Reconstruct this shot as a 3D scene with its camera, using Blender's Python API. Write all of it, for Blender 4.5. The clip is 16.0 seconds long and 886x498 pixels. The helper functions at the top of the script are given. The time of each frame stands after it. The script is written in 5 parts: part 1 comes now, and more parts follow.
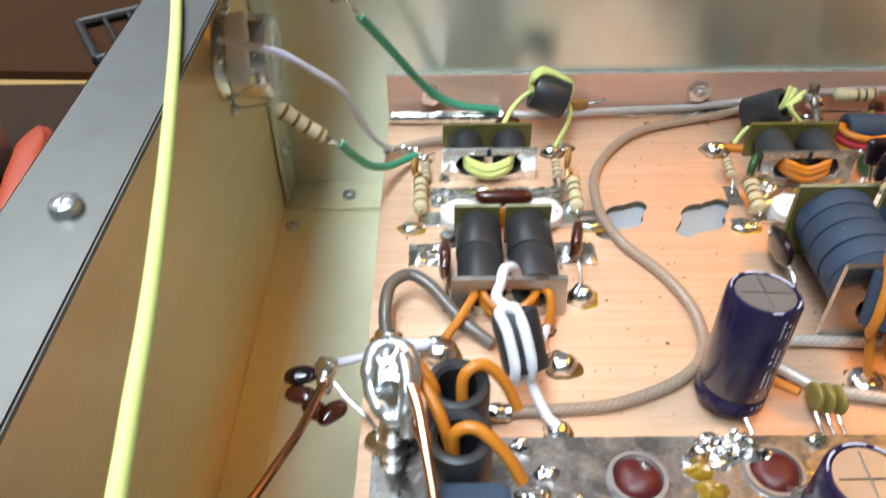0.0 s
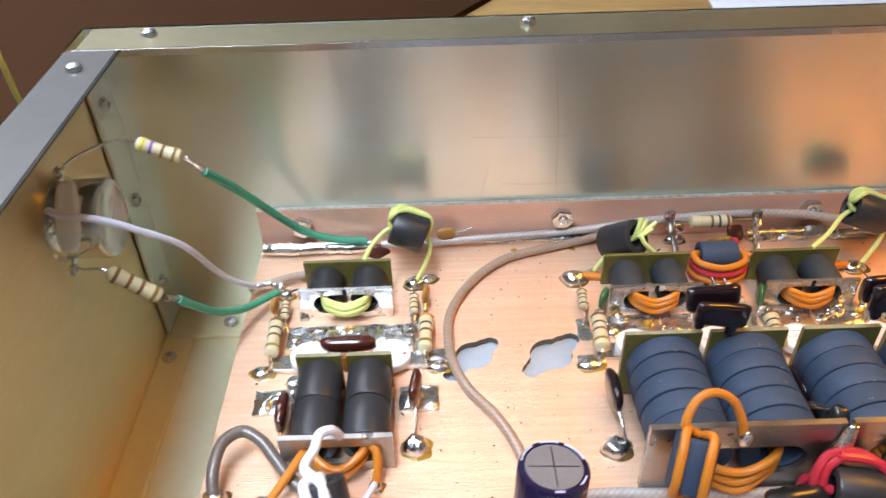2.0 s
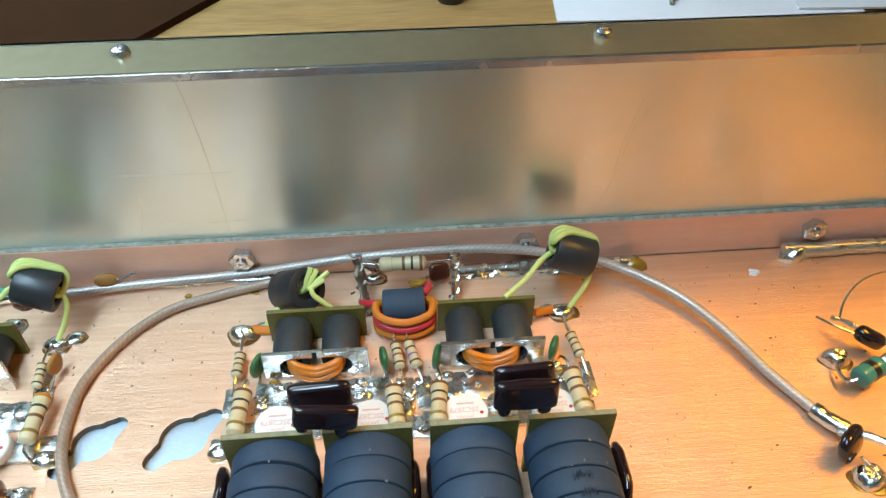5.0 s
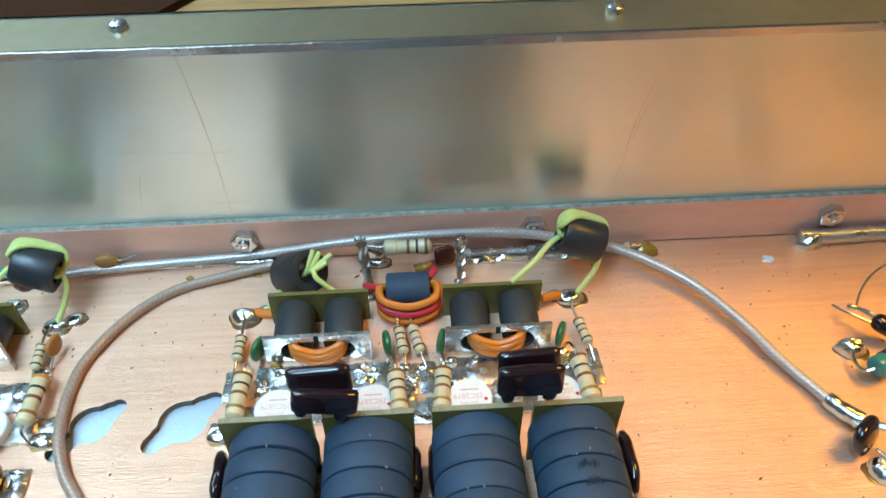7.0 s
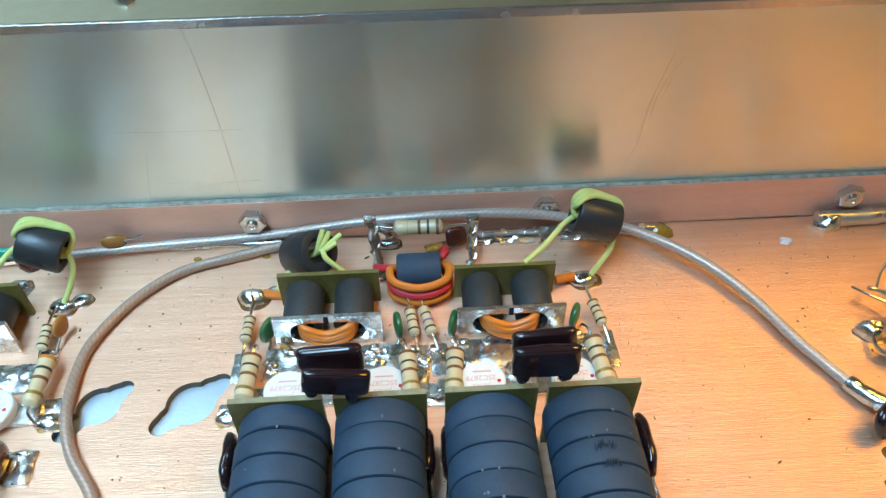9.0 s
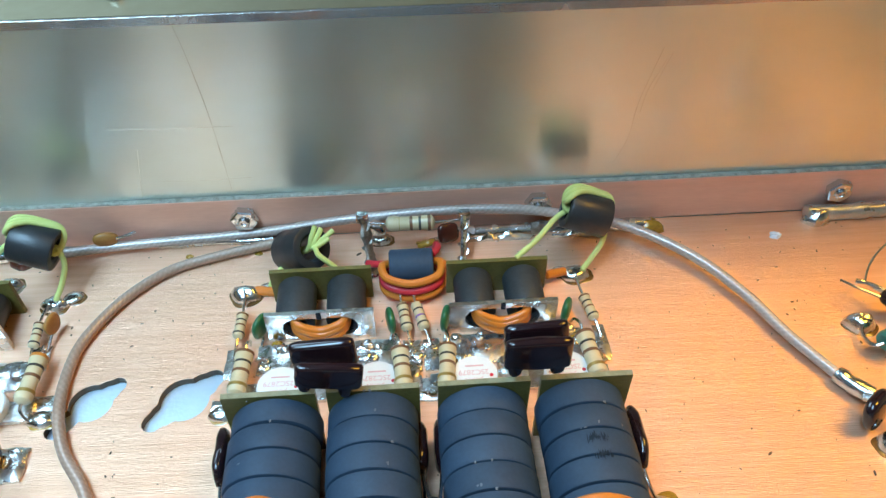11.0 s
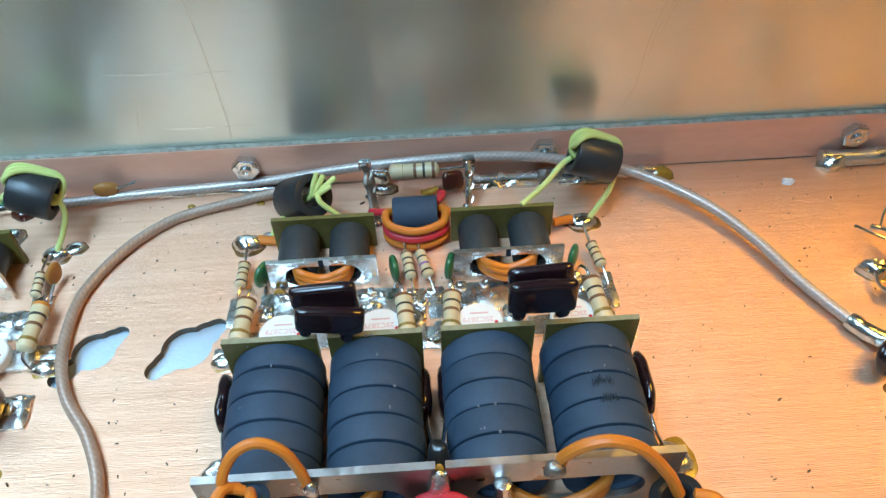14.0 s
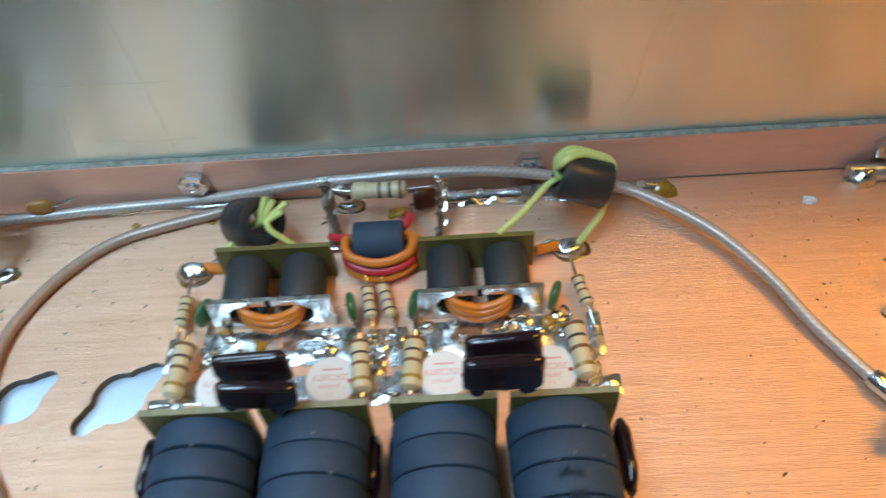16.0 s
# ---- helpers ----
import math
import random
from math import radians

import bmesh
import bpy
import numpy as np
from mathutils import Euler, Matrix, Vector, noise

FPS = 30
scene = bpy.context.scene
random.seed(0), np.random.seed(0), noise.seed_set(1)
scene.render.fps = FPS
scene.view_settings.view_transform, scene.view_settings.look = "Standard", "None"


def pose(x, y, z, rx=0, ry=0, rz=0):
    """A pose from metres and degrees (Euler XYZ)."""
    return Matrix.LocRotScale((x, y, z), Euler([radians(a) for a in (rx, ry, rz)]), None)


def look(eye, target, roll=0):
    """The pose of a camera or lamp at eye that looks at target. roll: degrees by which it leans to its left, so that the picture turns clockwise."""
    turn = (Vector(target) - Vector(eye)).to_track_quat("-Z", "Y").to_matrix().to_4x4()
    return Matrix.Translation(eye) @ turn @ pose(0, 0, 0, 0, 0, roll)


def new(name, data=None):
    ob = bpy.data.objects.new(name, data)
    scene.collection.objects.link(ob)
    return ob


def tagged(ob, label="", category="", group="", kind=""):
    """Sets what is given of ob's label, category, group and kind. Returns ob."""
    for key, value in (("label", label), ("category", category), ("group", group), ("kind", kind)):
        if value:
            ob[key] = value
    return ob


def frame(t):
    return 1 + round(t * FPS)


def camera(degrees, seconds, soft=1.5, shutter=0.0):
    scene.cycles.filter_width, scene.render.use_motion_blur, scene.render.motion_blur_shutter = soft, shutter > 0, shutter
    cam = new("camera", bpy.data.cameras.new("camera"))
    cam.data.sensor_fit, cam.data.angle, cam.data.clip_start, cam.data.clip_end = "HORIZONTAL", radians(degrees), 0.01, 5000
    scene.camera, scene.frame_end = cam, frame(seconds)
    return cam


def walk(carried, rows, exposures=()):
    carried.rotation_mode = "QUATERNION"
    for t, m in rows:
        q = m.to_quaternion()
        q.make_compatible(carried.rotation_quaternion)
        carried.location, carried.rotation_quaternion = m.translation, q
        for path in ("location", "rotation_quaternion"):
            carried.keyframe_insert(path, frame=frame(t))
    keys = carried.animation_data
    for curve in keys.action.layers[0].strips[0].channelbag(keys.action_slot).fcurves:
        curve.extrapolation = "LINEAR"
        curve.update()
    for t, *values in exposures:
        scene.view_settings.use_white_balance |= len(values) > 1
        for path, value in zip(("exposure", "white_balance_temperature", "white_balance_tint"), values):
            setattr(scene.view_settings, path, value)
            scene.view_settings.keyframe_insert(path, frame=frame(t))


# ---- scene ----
cam = camera(59.8, 16.0, soft=1.4, shutter=0.5)
PATH = [
    (0, (0.026, 0.052, 0.158), (0.016, 1.538, -1.18), -0.8),
    (0.5, (0.034, 0.056, 0.166), (0.065, 1.591, -1.116), -0.6),
    (1, (0.045, 0.055, 0.171), (0.082, 1.59, -1.111), 0.0),
    (1.5, (0.055, 0.062, 0.176), (0.103, 1.609, -1.09), -0.3),
    (2, (0.073, 0.067, 0.183), (0.08, 1.636, -1.058), -1.7),
    (2.5, (0.089, 0.077, 0.181), (0.093, 1.626, -1.084), -2.5),
    (3, (0.102, 0.087, 0.183), (0.117, 1.591, -1.135), 0.9),
    (3.5, (0.135, 0.102, 0.188), (0.217, 1.574, -1.163), -0.0),
    (4, (0.167, 0.11, 0.19), (0.299, 1.56, -1.181), 0.1),
    (6.5, (0.172, 0.121, 0.189), (0.262, 1.54, -1.218), -0.0),
    (7, (0.173, 0.12, 0.185), (0.26, 1.53, -1.231), -0.2),
    (7.5, (0.175, 0.12, 0.181), (0.266, 1.501, -1.263), 0.2),
    (8, (0.169, 0.12, 0.183), (0.264, 1.521, -1.241), 0.3),
    (8.5, (0.169, 0.121, 0.182), (0.249, 1.523, -1.242), -0.2),
    (9, (0.171, 0.121, 0.18), (0.244, 1.513, -1.254), -0.5),
    (11.5, (0.171, 0.118, 0.179), (0.266, 1.511, -1.252), -0.2),
    (12, (0.172, 0.117, 0.177), (0.26, 1.499, -1.266), -0.4),
    (12.5, (0.173, 0.119, 0.175), (0.247, 1.495, -1.275), -0.8),
    (13, (0.175, 0.118, 0.171), (0.229, 1.478, -1.294), -1.9),
    (13.5, (0.174, 0.12, 0.171), (0.224, 1.462, -1.311), -1.9),
    (14, (0.173, 0.118, 0.173), (0.231, 1.447, -1.321), -1.5),
    (14.5, (0.171, 0.12, 0.173), (0.242, 1.427, -1.339), -0.4),
    (15, (0.17, 0.127, 0.171), (0.205, 1.419, -1.355), -1.0),
    (15.5, (0.165, 0.136, 0.176), (0.224, 1.405, -1.369), 1.9),
    (16, (0.191, 0.153, 0.168), (0.17, 1.37, -1.419), -3.9),
]
EXPOSURES = ((0.0, 0.46, 8900, 29), (0.5, 0.54, 8500, 29), (2.0, 0.56, 8600, 37), (2.5, 0.55, 8700, 38), (3.5, 0.44, 9000, 38), (4.0, 0.32, 8700, 30), (6.5, 0.24, 6600, 10), (15.0, 0.16, 6500, 11), (16.0, -0.12, 6800, 15))
walk(cam, [(t, look(eye, target, roll)) for t, eye, target, roll in PATH], EXPOSURES)

# ---- light ----
world = bpy.data.worlds.new("room_air")
world.use_nodes = True
world.node_tree.nodes["Background"].inputs[0].default_value = (0.55, 0.62, 0.7, 1)
world.node_tree.nodes["Background"].inputs[1].default_value = 0.25
scene.world = world


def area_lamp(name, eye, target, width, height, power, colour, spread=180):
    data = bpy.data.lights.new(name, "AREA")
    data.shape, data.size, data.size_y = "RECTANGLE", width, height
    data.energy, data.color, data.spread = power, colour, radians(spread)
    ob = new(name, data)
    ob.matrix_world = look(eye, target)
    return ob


# Added overhead panel stands in for daylight; the room has no window opening.
area_lamp("overhead_fill_panel", (-0.90, -0.28, 1.20), (-0.88, 0.06, 0.0), 1.8, 2.0, 38, (0.41, 0.72, 1.0), 60)
# Added panel below the closed ceiling, placed to whiten the copper on the left.
area_lamp("ceiling_fill_panel", (-0.74, 1.15, 1.60), (-0.46, 0.90, 0.0), 1.3, 1.3, 40.0, (0.52, 0.78, 1.0))
area_lamp("bench_lamp_light", (0.60, 0.300, 0.64), (0.33, 0.25, 0.0), 0.34, 0.34, 0.40, (1.0, 0.54, 0.06), 44)

# ---- materials ----
def material(name, colour, rough=0.5, metal=0.0, second=None, noise_scale=400.0, amount=0.35, bump=0.0, bump_scale=900.0,
             stretch=(1, 1, 1), aniso=0.0, coat=0.0, rough_vary=0.0, transmission=0.0, spec=0.5, fine=None, per_object=0.0, tangent=None):
    """A procedural surface: a base colour that drifts towards a second one at two scales, with fine relief."""
    m = bpy.data.materials.new(name)
    m.use_nodes = True
    nt = m.node_tree
    n, l = nt.nodes, nt.links
    p = n["Principled BSDF"]
    p.inputs["Roughness"].default_value, p.inputs["Metallic"].default_value = rough, metal
    p.inputs["Anisotropic"].default_value, p.inputs["Coat Weight"].default_value = aniso, coat
    p.inputs["Coat Roughness"].default_value = 0.12
    p.inputs["Transmission Weight"].default_value, p.inputs["Specular IOR Level"].default_value = transmission, spec
    co = n.new("ShaderNodeTexCoord")
    mp = n.new("ShaderNodeMapping")
    mp.inputs["Scale"].default_value = stretch
    l.new(co.outputs["Object"], mp.inputs["Vector"])
    big = n.new("ShaderNodeTexNoise")
    big.inputs["Scale"].default_value, big.inputs["Detail"].default_value = noise_scale, 4
    l.new(mp.outputs[0], big.inputs["Vector"])
    small = n.new("ShaderNodeTexNoise")
    small.inputs["Scale"].default_value, small.inputs["Detail"].default_value = fine or noise_scale * 7, 3
    l.new(mp.outputs[0], small.inputs["Vector"])
    blend = n.new("ShaderNodeMath")
    blend.operation = "MULTIPLY_ADD"
    blend.inputs[1].default_value = 0.45
    l.new(small.outputs["Fac"], blend.inputs[0])
    half = n.new("ShaderNodeMath")
    half.operation = "MULTIPLY"
    half.inputs[1].default_value = 0.55
    l.new(big.outputs["Fac"], half.inputs[0])
    l.new(half.outputs[0], blend.inputs[2])
    ramp = n.new("ShaderNodeMapRange")
    ramp.inputs["From Min"].default_value, ramp.inputs["From Max"].default_value = 0.35, 0.65
    ramp.inputs["To Min"].default_value, ramp.inputs["To Max"].default_value = 0.0, amount
    l.new(blend.outputs[0], ramp.inputs["Value"])
    mix = n.new("ShaderNodeMix")
    mix.data_type = "RGBA"
    second = second or tuple(c * 0.55 for c in colour)
    mix.inputs["A"].default_value, mix.inputs["B"].default_value = (*colour, 1), (*second, 1)
    l.new(ramp.outputs[0], mix.inputs["Factor"])
    last = mix.outputs["Result"]
    if per_object:
        info = n.new("ShaderNodeObjectInfo")
        hsv = n.new("ShaderNodeHueSaturation")
        vr = n.new("ShaderNodeMapRange")
        vr.inputs["To Min"].default_value, vr.inputs["To Max"].default_value = 1 - per_object, 1 + per_object
        l.new(info.outputs["Random"], vr.inputs["Value"])
        l.new(vr.outputs[0], hsv.inputs["Value"])
        l.new(last, hsv.inputs["Color"])
        last = hsv.outputs[0]
    l.new(last, p.inputs["Base Color"])
    if rough_vary:
        rr = n.new("ShaderNodeMapRange")
        rr.inputs["From Min"].default_value, rr.inputs["From Max"].default_value = 0.3, 0.7
        rr.inputs["To Min"].default_value, rr.inputs["To Max"].default_value = max(0.03, rough - rough_vary), rough + rough_vary
        l.new(big.outputs["Fac"], rr.inputs["Value"])
        l.new(rr.outputs[0], p.inputs["Roughness"])
    if bump:
        bn = n.new("ShaderNodeTexNoise")
        bn.inputs["Scale"].default_value, bn.inputs["Detail"].default_value = bump_scale, 3
        l.new(mp.outputs[0], bn.inputs["Vector"])
        bp = n.new("ShaderNodeBump")
        bp.inputs["Strength"].default_value, bp.inputs["Distance"].default_value = bump, 0.0004
        l.new(bn.outputs["Fac"], bp.inputs["Height"])
        l.new(bp.outputs[0], p.inputs["Normal"])
    if tangent is not None:
        tg = n.new("ShaderNodeCombineXYZ")
        for k in range(3):
            tg.inputs[k].default_value = tangent[k]
        l.new(tg.outputs[0], p.inputs["Tangent"])
    return m


COPPER = material("brushed_copper", (0.93, 0.58, 0.40), 0.48, 0.90, (0.80, 0.45, 0.28), 14, 0.8, 0.6, 150, (1, 40, 1), 0.40, rough_vary=0.05, fine=120, tangent=(0, 1, 0))
COPPER_STRIP = material("dull_copper_strip", (0.94, 0.58, 0.44), 0.42, 0.35, (0.78, 0.44, 0.32), 30, 0.55, 0.06, 300, (1, 1, 6), rough_vary=0.08)
# Back sheet: bluish daylight reflection is mixed into the chromate's yellow.
GOLD = material("blue_tinted_chromate_sheet", (0.82, 0.87, 0.81), 0.30, 0.86, (0.76, 0.78, 0.67), 9, 0.6, 0.0, 300, (1, 1, 2), 0.75, rough_vary=0.03, fine=40, tangent=(0, 0, 1))
# Side sheet: same metal, raised and warmed in colour to look lit.
GOLD_SIDE_LIT = material("lit_chromate_side_sheet", (0.98, 0.77, 0.46), 0.42, 0.80, (0.88, 0.66, 0.36), 9, 0.6, 0.0, 300, (1, 1, 8), 0.6, rough_vary=0.04, fine=160, tangent=(0, 0, 1))
# Left flange: same metal, darkened here to hold down the ceiling panel's reflection.
FLANGE_DIMMED = material("dimmed_chromate_flange", (0.16, 0.16, 0.15), 0.44, 0.9, (0.125, 0.124, 0.112), 40, 0.5, 0.06, 500, rough_vary=0.06)
# Back flange: same metal, dimmed, with a warm reflection put into its colour.
FLANGE_BACK_DIMMED = material("dimmed_chromate_back_flange", (0.35, 0.31, 0.20), 0.42, 0.9, (0.28, 0.24, 0.145), 40, 0.5, 0.06, 500, rough_vary=0.06)
# Base and bottom flanges: same metal, brightened in colour against the corner's shade.
GOLD_FLAT_LIT = material("brightened_chromate_base", (0.95, 0.85, 0.58), 0.46, 0.55, (0.86, 0.75, 0.48), 40, 0.5, 0.06, 500, rough_vary=0.06)
# Blue of the reflected sky is put into the aluminium's base colour.
ALUMINIUM = material("sky_tinted_milled_aluminium", (0.66, 0.80, 0.92), 0.45, 0.8, (0.56, 0.70, 0.82), 120, 0.4, 0.15, 700, rough_vary=0.08)
SOLDER = material("solder", (0.80, 0.80, 0.79), 0.23, 1.0, (0.52, 0.50, 0.46), 260, 0.45, 0.55, 420, rough_vary=0.10)
SOLDER_DULL = material("tinned_foil", (0.84, 0.84, 0.83), 0.24, 0.96, (0.42, 0.40, 0.37), 170, 0.7, 0.9, 330, rough_vary=0.12)
TIN_BOARD = material("fluxed_tinned_board", (0.50, 0.47, 0.46), 0.34, 0.9, (0.22, 0.18, 0.14), 120, 0.8, 1.0, 260, rough_vary=0.15)
FLUX = material("burnt_flux", (0.20, 0.09, 0.02), 0.18, 0.0, (0.06, 0.025, 0.01), 300, 0.8, 0.3, 500, coat=0.6)
FLUX_AMBER = material("amber_flux", (0.45, 0.24, 0.03), 0.15, 0.0, (0.20, 0.10, 0.01), 300, 0.8, 0.3, 500, coat=0.6)
SOLDER_SATIN = material("satin_solder", (0.74, 0.75, 0.76), 0.36, 0.95, (0.50, 0.50, 0.50), 300, 0.5, 0.3, 420, rough_vary=0.12)
STEEL = material("zinc_steel", (0.74, 0.74, 0.74), 0.24, 1.0, (0.56, 0.56, 0.55), 300, 0.4, 0.08, 900, rough_vary=0.08)
CAN = material("pressed_tin_can", (0.74, 0.74, 0.72), 0.22, 1.0, (0.58, 0.57, 0.54), 120, 0.5, 0.05, 500, rough_vary=0.07)
LEAD = material("tinned_wire", (0.72, 0.71, 0.69), 0.24, 1.0, (0.50, 0.48, 0.45), 400, 0.5)
BRAID = material("tarnished_braid", (0.42, 0.38, 0.34), 0.42, 0.9, (0.18, 0.14, 0.11), 600, 0.8, 1.0, 900, rough_vary=0.1)
COPPER_WIRE = material("bare_copper_wire", (0.78, 0.42, 0.26), 0.26, 1.0, (0.55, 0.26, 0.14), 200, 0.5)
# Grey ferrite with blue daylight sheen mixed into the base colour.
FERRITE = material("blue_lit_grey_ferrite", (0.032, 0.060, 0.099), 0.62, 0.0, (0.024, 0.043, 0.071), 160, 0.7, 0.12, 1500, rough_vary=0.06, per_object=0.12, spec=0.32)
FERRITE_GREY = material("worn_grey_ferrite", (0.046, 0.054, 0.060), 0.5, 0.0, (0.028, 0.032, 0.034), 160, 0.8, 0.15, 1200, rough_vary=0.08, per_object=0.2, spec=0.35)
FERRITE_DARK = material("black_ferrite", (0.030, 0.031, 0.033), 0.40, 0.0, (0.018, 0.018, 0.019), 200, 0.7, 0.10, 1500, rough_vary=0.08, per_object=0.08)
FERRITE_CHIP = material("pale_ferrite_chip", (0.12, 0.14, 0.165), 0.7, 0.0, (0.10, 0.12, 0.14), 900, 0.8)
# Soot on the rings; also the painted shade of the plate slits.
SOOT_AND_SLIT_SHADE = material("soot_and_slit_shade", (0.013, 0.019, 0.027), 0.8, 0.0, (0.020, 0.034, 0.052), 500, 0.7, spec=0.15)
LAMINATE = material("olive_laminate", (0.17, 0.14, 0.035), 0.38, 0.0, (0.09, 0.07, 0.02), 160, 0.7, 0.15, 1500, rough_vary=0.08)
LAMINATE_EDGE = material("laminate_edge", (0.20, 0.18, 0.09), 0.6, 0.0, (0.36, 0.34, 0.22), 500, 0.6)
ORANGE = material("orange_insulation", (0.70, 0.205, 0.022), 0.38, 0.0, (0.52, 0.14, 0.015), 250, 0.4, 0.05, 900)
YELLOW = material("yellow_insulation", (0.70, 0.76, 0.26), 0.42, 0.0, (0.56, 0.61, 0.17), 250, 0.4, 0.05, 900)
GREEN = material("green_insulation", (0.006, 0.34, 0.20), 0.40, 0.0, (0.004, 0.25, 0.15), 250, 0.4, 0.05, 900)
WHITE = material("white_insulation", (0.80, 0.80, 0.84), 0.36, 0.0, (0.62, 0.62, 0.68), 250, 0.4, 0.05, 900)
LILAC = material("pale_ptfe_wire", (0.76, 0.78, 0.90), 0.36, 0.0, (0.52, 0.54, 0.64), 250, 0.4, 0.05, 900)
RED = material("red_insulation", (0.62, 0.03, 0.045), 0.36, 0.0, (0.42, 0.02, 0.03), 250, 0.4, 0.05, 900)
def braided(name, silver, dark, metal):
    """A woven screen under a clear jacket: diamonds that run along and round the cable."""
    m = material(name, silver, 0.34, metal, dark, 500, 0.45, 0.0, coat=0.45)
    n, l = m.node_tree.nodes, m.node_tree.links
    co, split = n.new("ShaderNodeTexCoord"), n.new("ShaderNodeSeparateXYZ")
    l.new(co.outputs["UV"], split.inputs[0])

    def sum_of(a, ka, b, kb, op):
        k1, k2 = n.new("ShaderNodeMath"), n.new("ShaderNodeMath")
        k1.operation, k2.operation = "MULTIPLY", "MULTIPLY_ADD"
        l.new(a, k1.inputs[0])
        k1.inputs[1].default_value = ka
        l.new(b, k2.inputs[0])
        k2.inputs[1].default_value = kb
        l.new(k1.outputs[0], k2.inputs[2])
        w = n.new("ShaderNodeMath")
        w.operation = op
        l.new(k2.outputs[0], w.inputs[0])
        return w.outputs[0]

    s1 = sum_of(split.outputs[0], 3.4, split.outputs[1], 6.2832 * 5, "SINE")
    s2 = sum_of(split.outputs[0], 3.4, split.outputs[1], -6.2832 * 5, "SINE")
    half, prod = n.new("ShaderNodeMath"), n.new("ShaderNodeMath")
    half.operation, prod.operation = "MULTIPLY", "MULTIPLY_ADD"
    l.new(s2, half.inputs[0])
    half.inputs[1].default_value = 0.35
    l.new(s1, prod.inputs[0])
    prod.inputs[1].default_value = 0.65
    l.new(half.outputs[0], prod.inputs[2])
    rng = n.new("ShaderNodeMapRange")
    rng.inputs["From Min"].default_value, rng.inputs["From Max"].default_value = -0.6, 0.6
    rng.inputs["To Min"].default_value, rng.inputs["To Max"].default_value = 0.0, 0.34
    l.new(prod.outputs[0], rng.inputs["Value"])
    p = n["Principled BSDF"]
    base = p.inputs["Base Color"].links[0].from_socket
    mix = n.new("ShaderNodeMix")
    mix.data_type = "RGBA"
    mix.inputs["B"].default_value = (*dark, 1)
    l.new(rng.outputs[0], mix.inputs["Factor"])
    l.new(base, mix.inputs["A"])
    l.new(mix.outputs["Result"], p.inputs["Base Color"])
    bp = n.new("ShaderNodeBump")
    bp.inputs["Strength"].default_value, bp.inputs["Distance"].default_value = 0.15, 0.0002
    l.new(prod.outputs[0], bp.inputs["Height"])
    l.new(bp.outputs[0], p.inputs["Normal"])
    return m


COAX = braided("brown_clear_coax_jacket", (0.46, 0.32, 0.24), (0.25, 0.15, 0.10), 0.15)
COAX_DARK = braided("tarnished_coax_jacket", (0.17, 0.13, 0.105), (0.09, 0.065, 0.05), 0.0)
COAX_GREY = braided("silver_braid_coax_jacket", (0.62, 0.54, 0.50), (0.32, 0.25, 0.20), 0.25)
RESISTOR = material("beige_resistor_paint", (0.64, 0.53, 0.33), 0.34, 0.0, (0.52, 0.41, 0.23), 300, 0.4, 0.06, 900, coat=0.2, per_object=0.06)
BAND_BROWN = material("brown_band", (0.20, 0.085, 0.035), 0.4)
BAND_BLACK = material("black_band", (0.045, 0.036, 0.028), 0.4)
BAND_ORANGE = material("orange_band", (0.62, 0.22, 0.03), 0.4)
BAND_GOLD = material("gold_band", (0.42, 0.28, 0.08), 0.3, 0.6)
BAND_VIOLET = material("violet_band", (0.22, 0.10, 0.36), 0.4)
BAND_YELLOW = material("yellow_band", (0.70, 0.55, 0.03), 0.4)
MICA = material("dipped_brown_resin", (0.014, 0.006, 0.008), 0.14, 0.0, (0.024, 0.009, 0.010), 120, 0.6, 0.5, 200, coat=0.5)
MICA_RED = material("glossy_red_brown_resin", (0.085, 0.016, 0.010), 0.14, 0.0, (0.05, 0.010, 0.006), 120, 0.6, 0.25, 160, coat=0.7)
INSERT_RED = material("dark_red_moulding", (0.13, 0.012, 0.012), 0.42, 0.0, (0.06, 0.008, 0.008), 120, 0.6, 0.2, 260)
BLACK_PLASTIC = material("black_plastic", (0.012, 0.012, 0.012), 0.28, 0.0, (0.02, 0.02, 0.02), 200, 0.5, 0.1, 500, coat=0.3)
CERAMIC = material("white_ceramic", (0.78, 0.77, 0.75), 0.45, 0.0, (0.68, 0.66, 0.62), 200, 0.5, 0.05, 900)
INK_RED = material("red_ink", (0.74, 0.44, 0.43), 0.6)
INK_WHITE = material("pale_ink", (0.55, 0.55, 0.68), 0.5)
CAP_GREEN = material("green_film_capacitor", (0.02, 0.13, 0.045), 0.28, 0.0, (0.01, 0.08, 0.03), 200, 0.5, 0.15, 500, coat=0.4)
CAP_TAN = material("tan_ceramic_capacitor", (0.44, 0.20, 0.05), 0.38, 0.0, (0.32, 0.13, 0.03), 200, 0.5, 0.15, 500)
CAP_OLIVE = material("olive_ceramic_capacitor", (0.28, 0.20, 0.05), 0.38, 0.0, (0.20, 0.13, 0.03), 200, 0.5, 0.15, 500)
TEAL = material("teal_component_coat", (0.04, 0.24, 0.20), 0.34, 0.0, (0.02, 0.15, 0.13), 300, 0.5, 0.2, 600, coat=0.3)
SLEEVE = material("navy_shrink_sleeve", (0.016, 0.010, 0.042), 0.26, 0.0, (0.010, 0.007, 0.028), 150, 0.5, 0.08, 600, coat=0.3)
CAP_TOP = material("dull_can_top", (0.46, 0.44, 0.44), 0.42, 0.8, (0.36, 0.34, 0.34), 150, 0.5, 0.1, 600)
NYLON = material("milky_nylon", (0.80, 0.86, 0.84), 0.4, 0.0, (0.64, 0.70, 0.66), 150, 0.5)
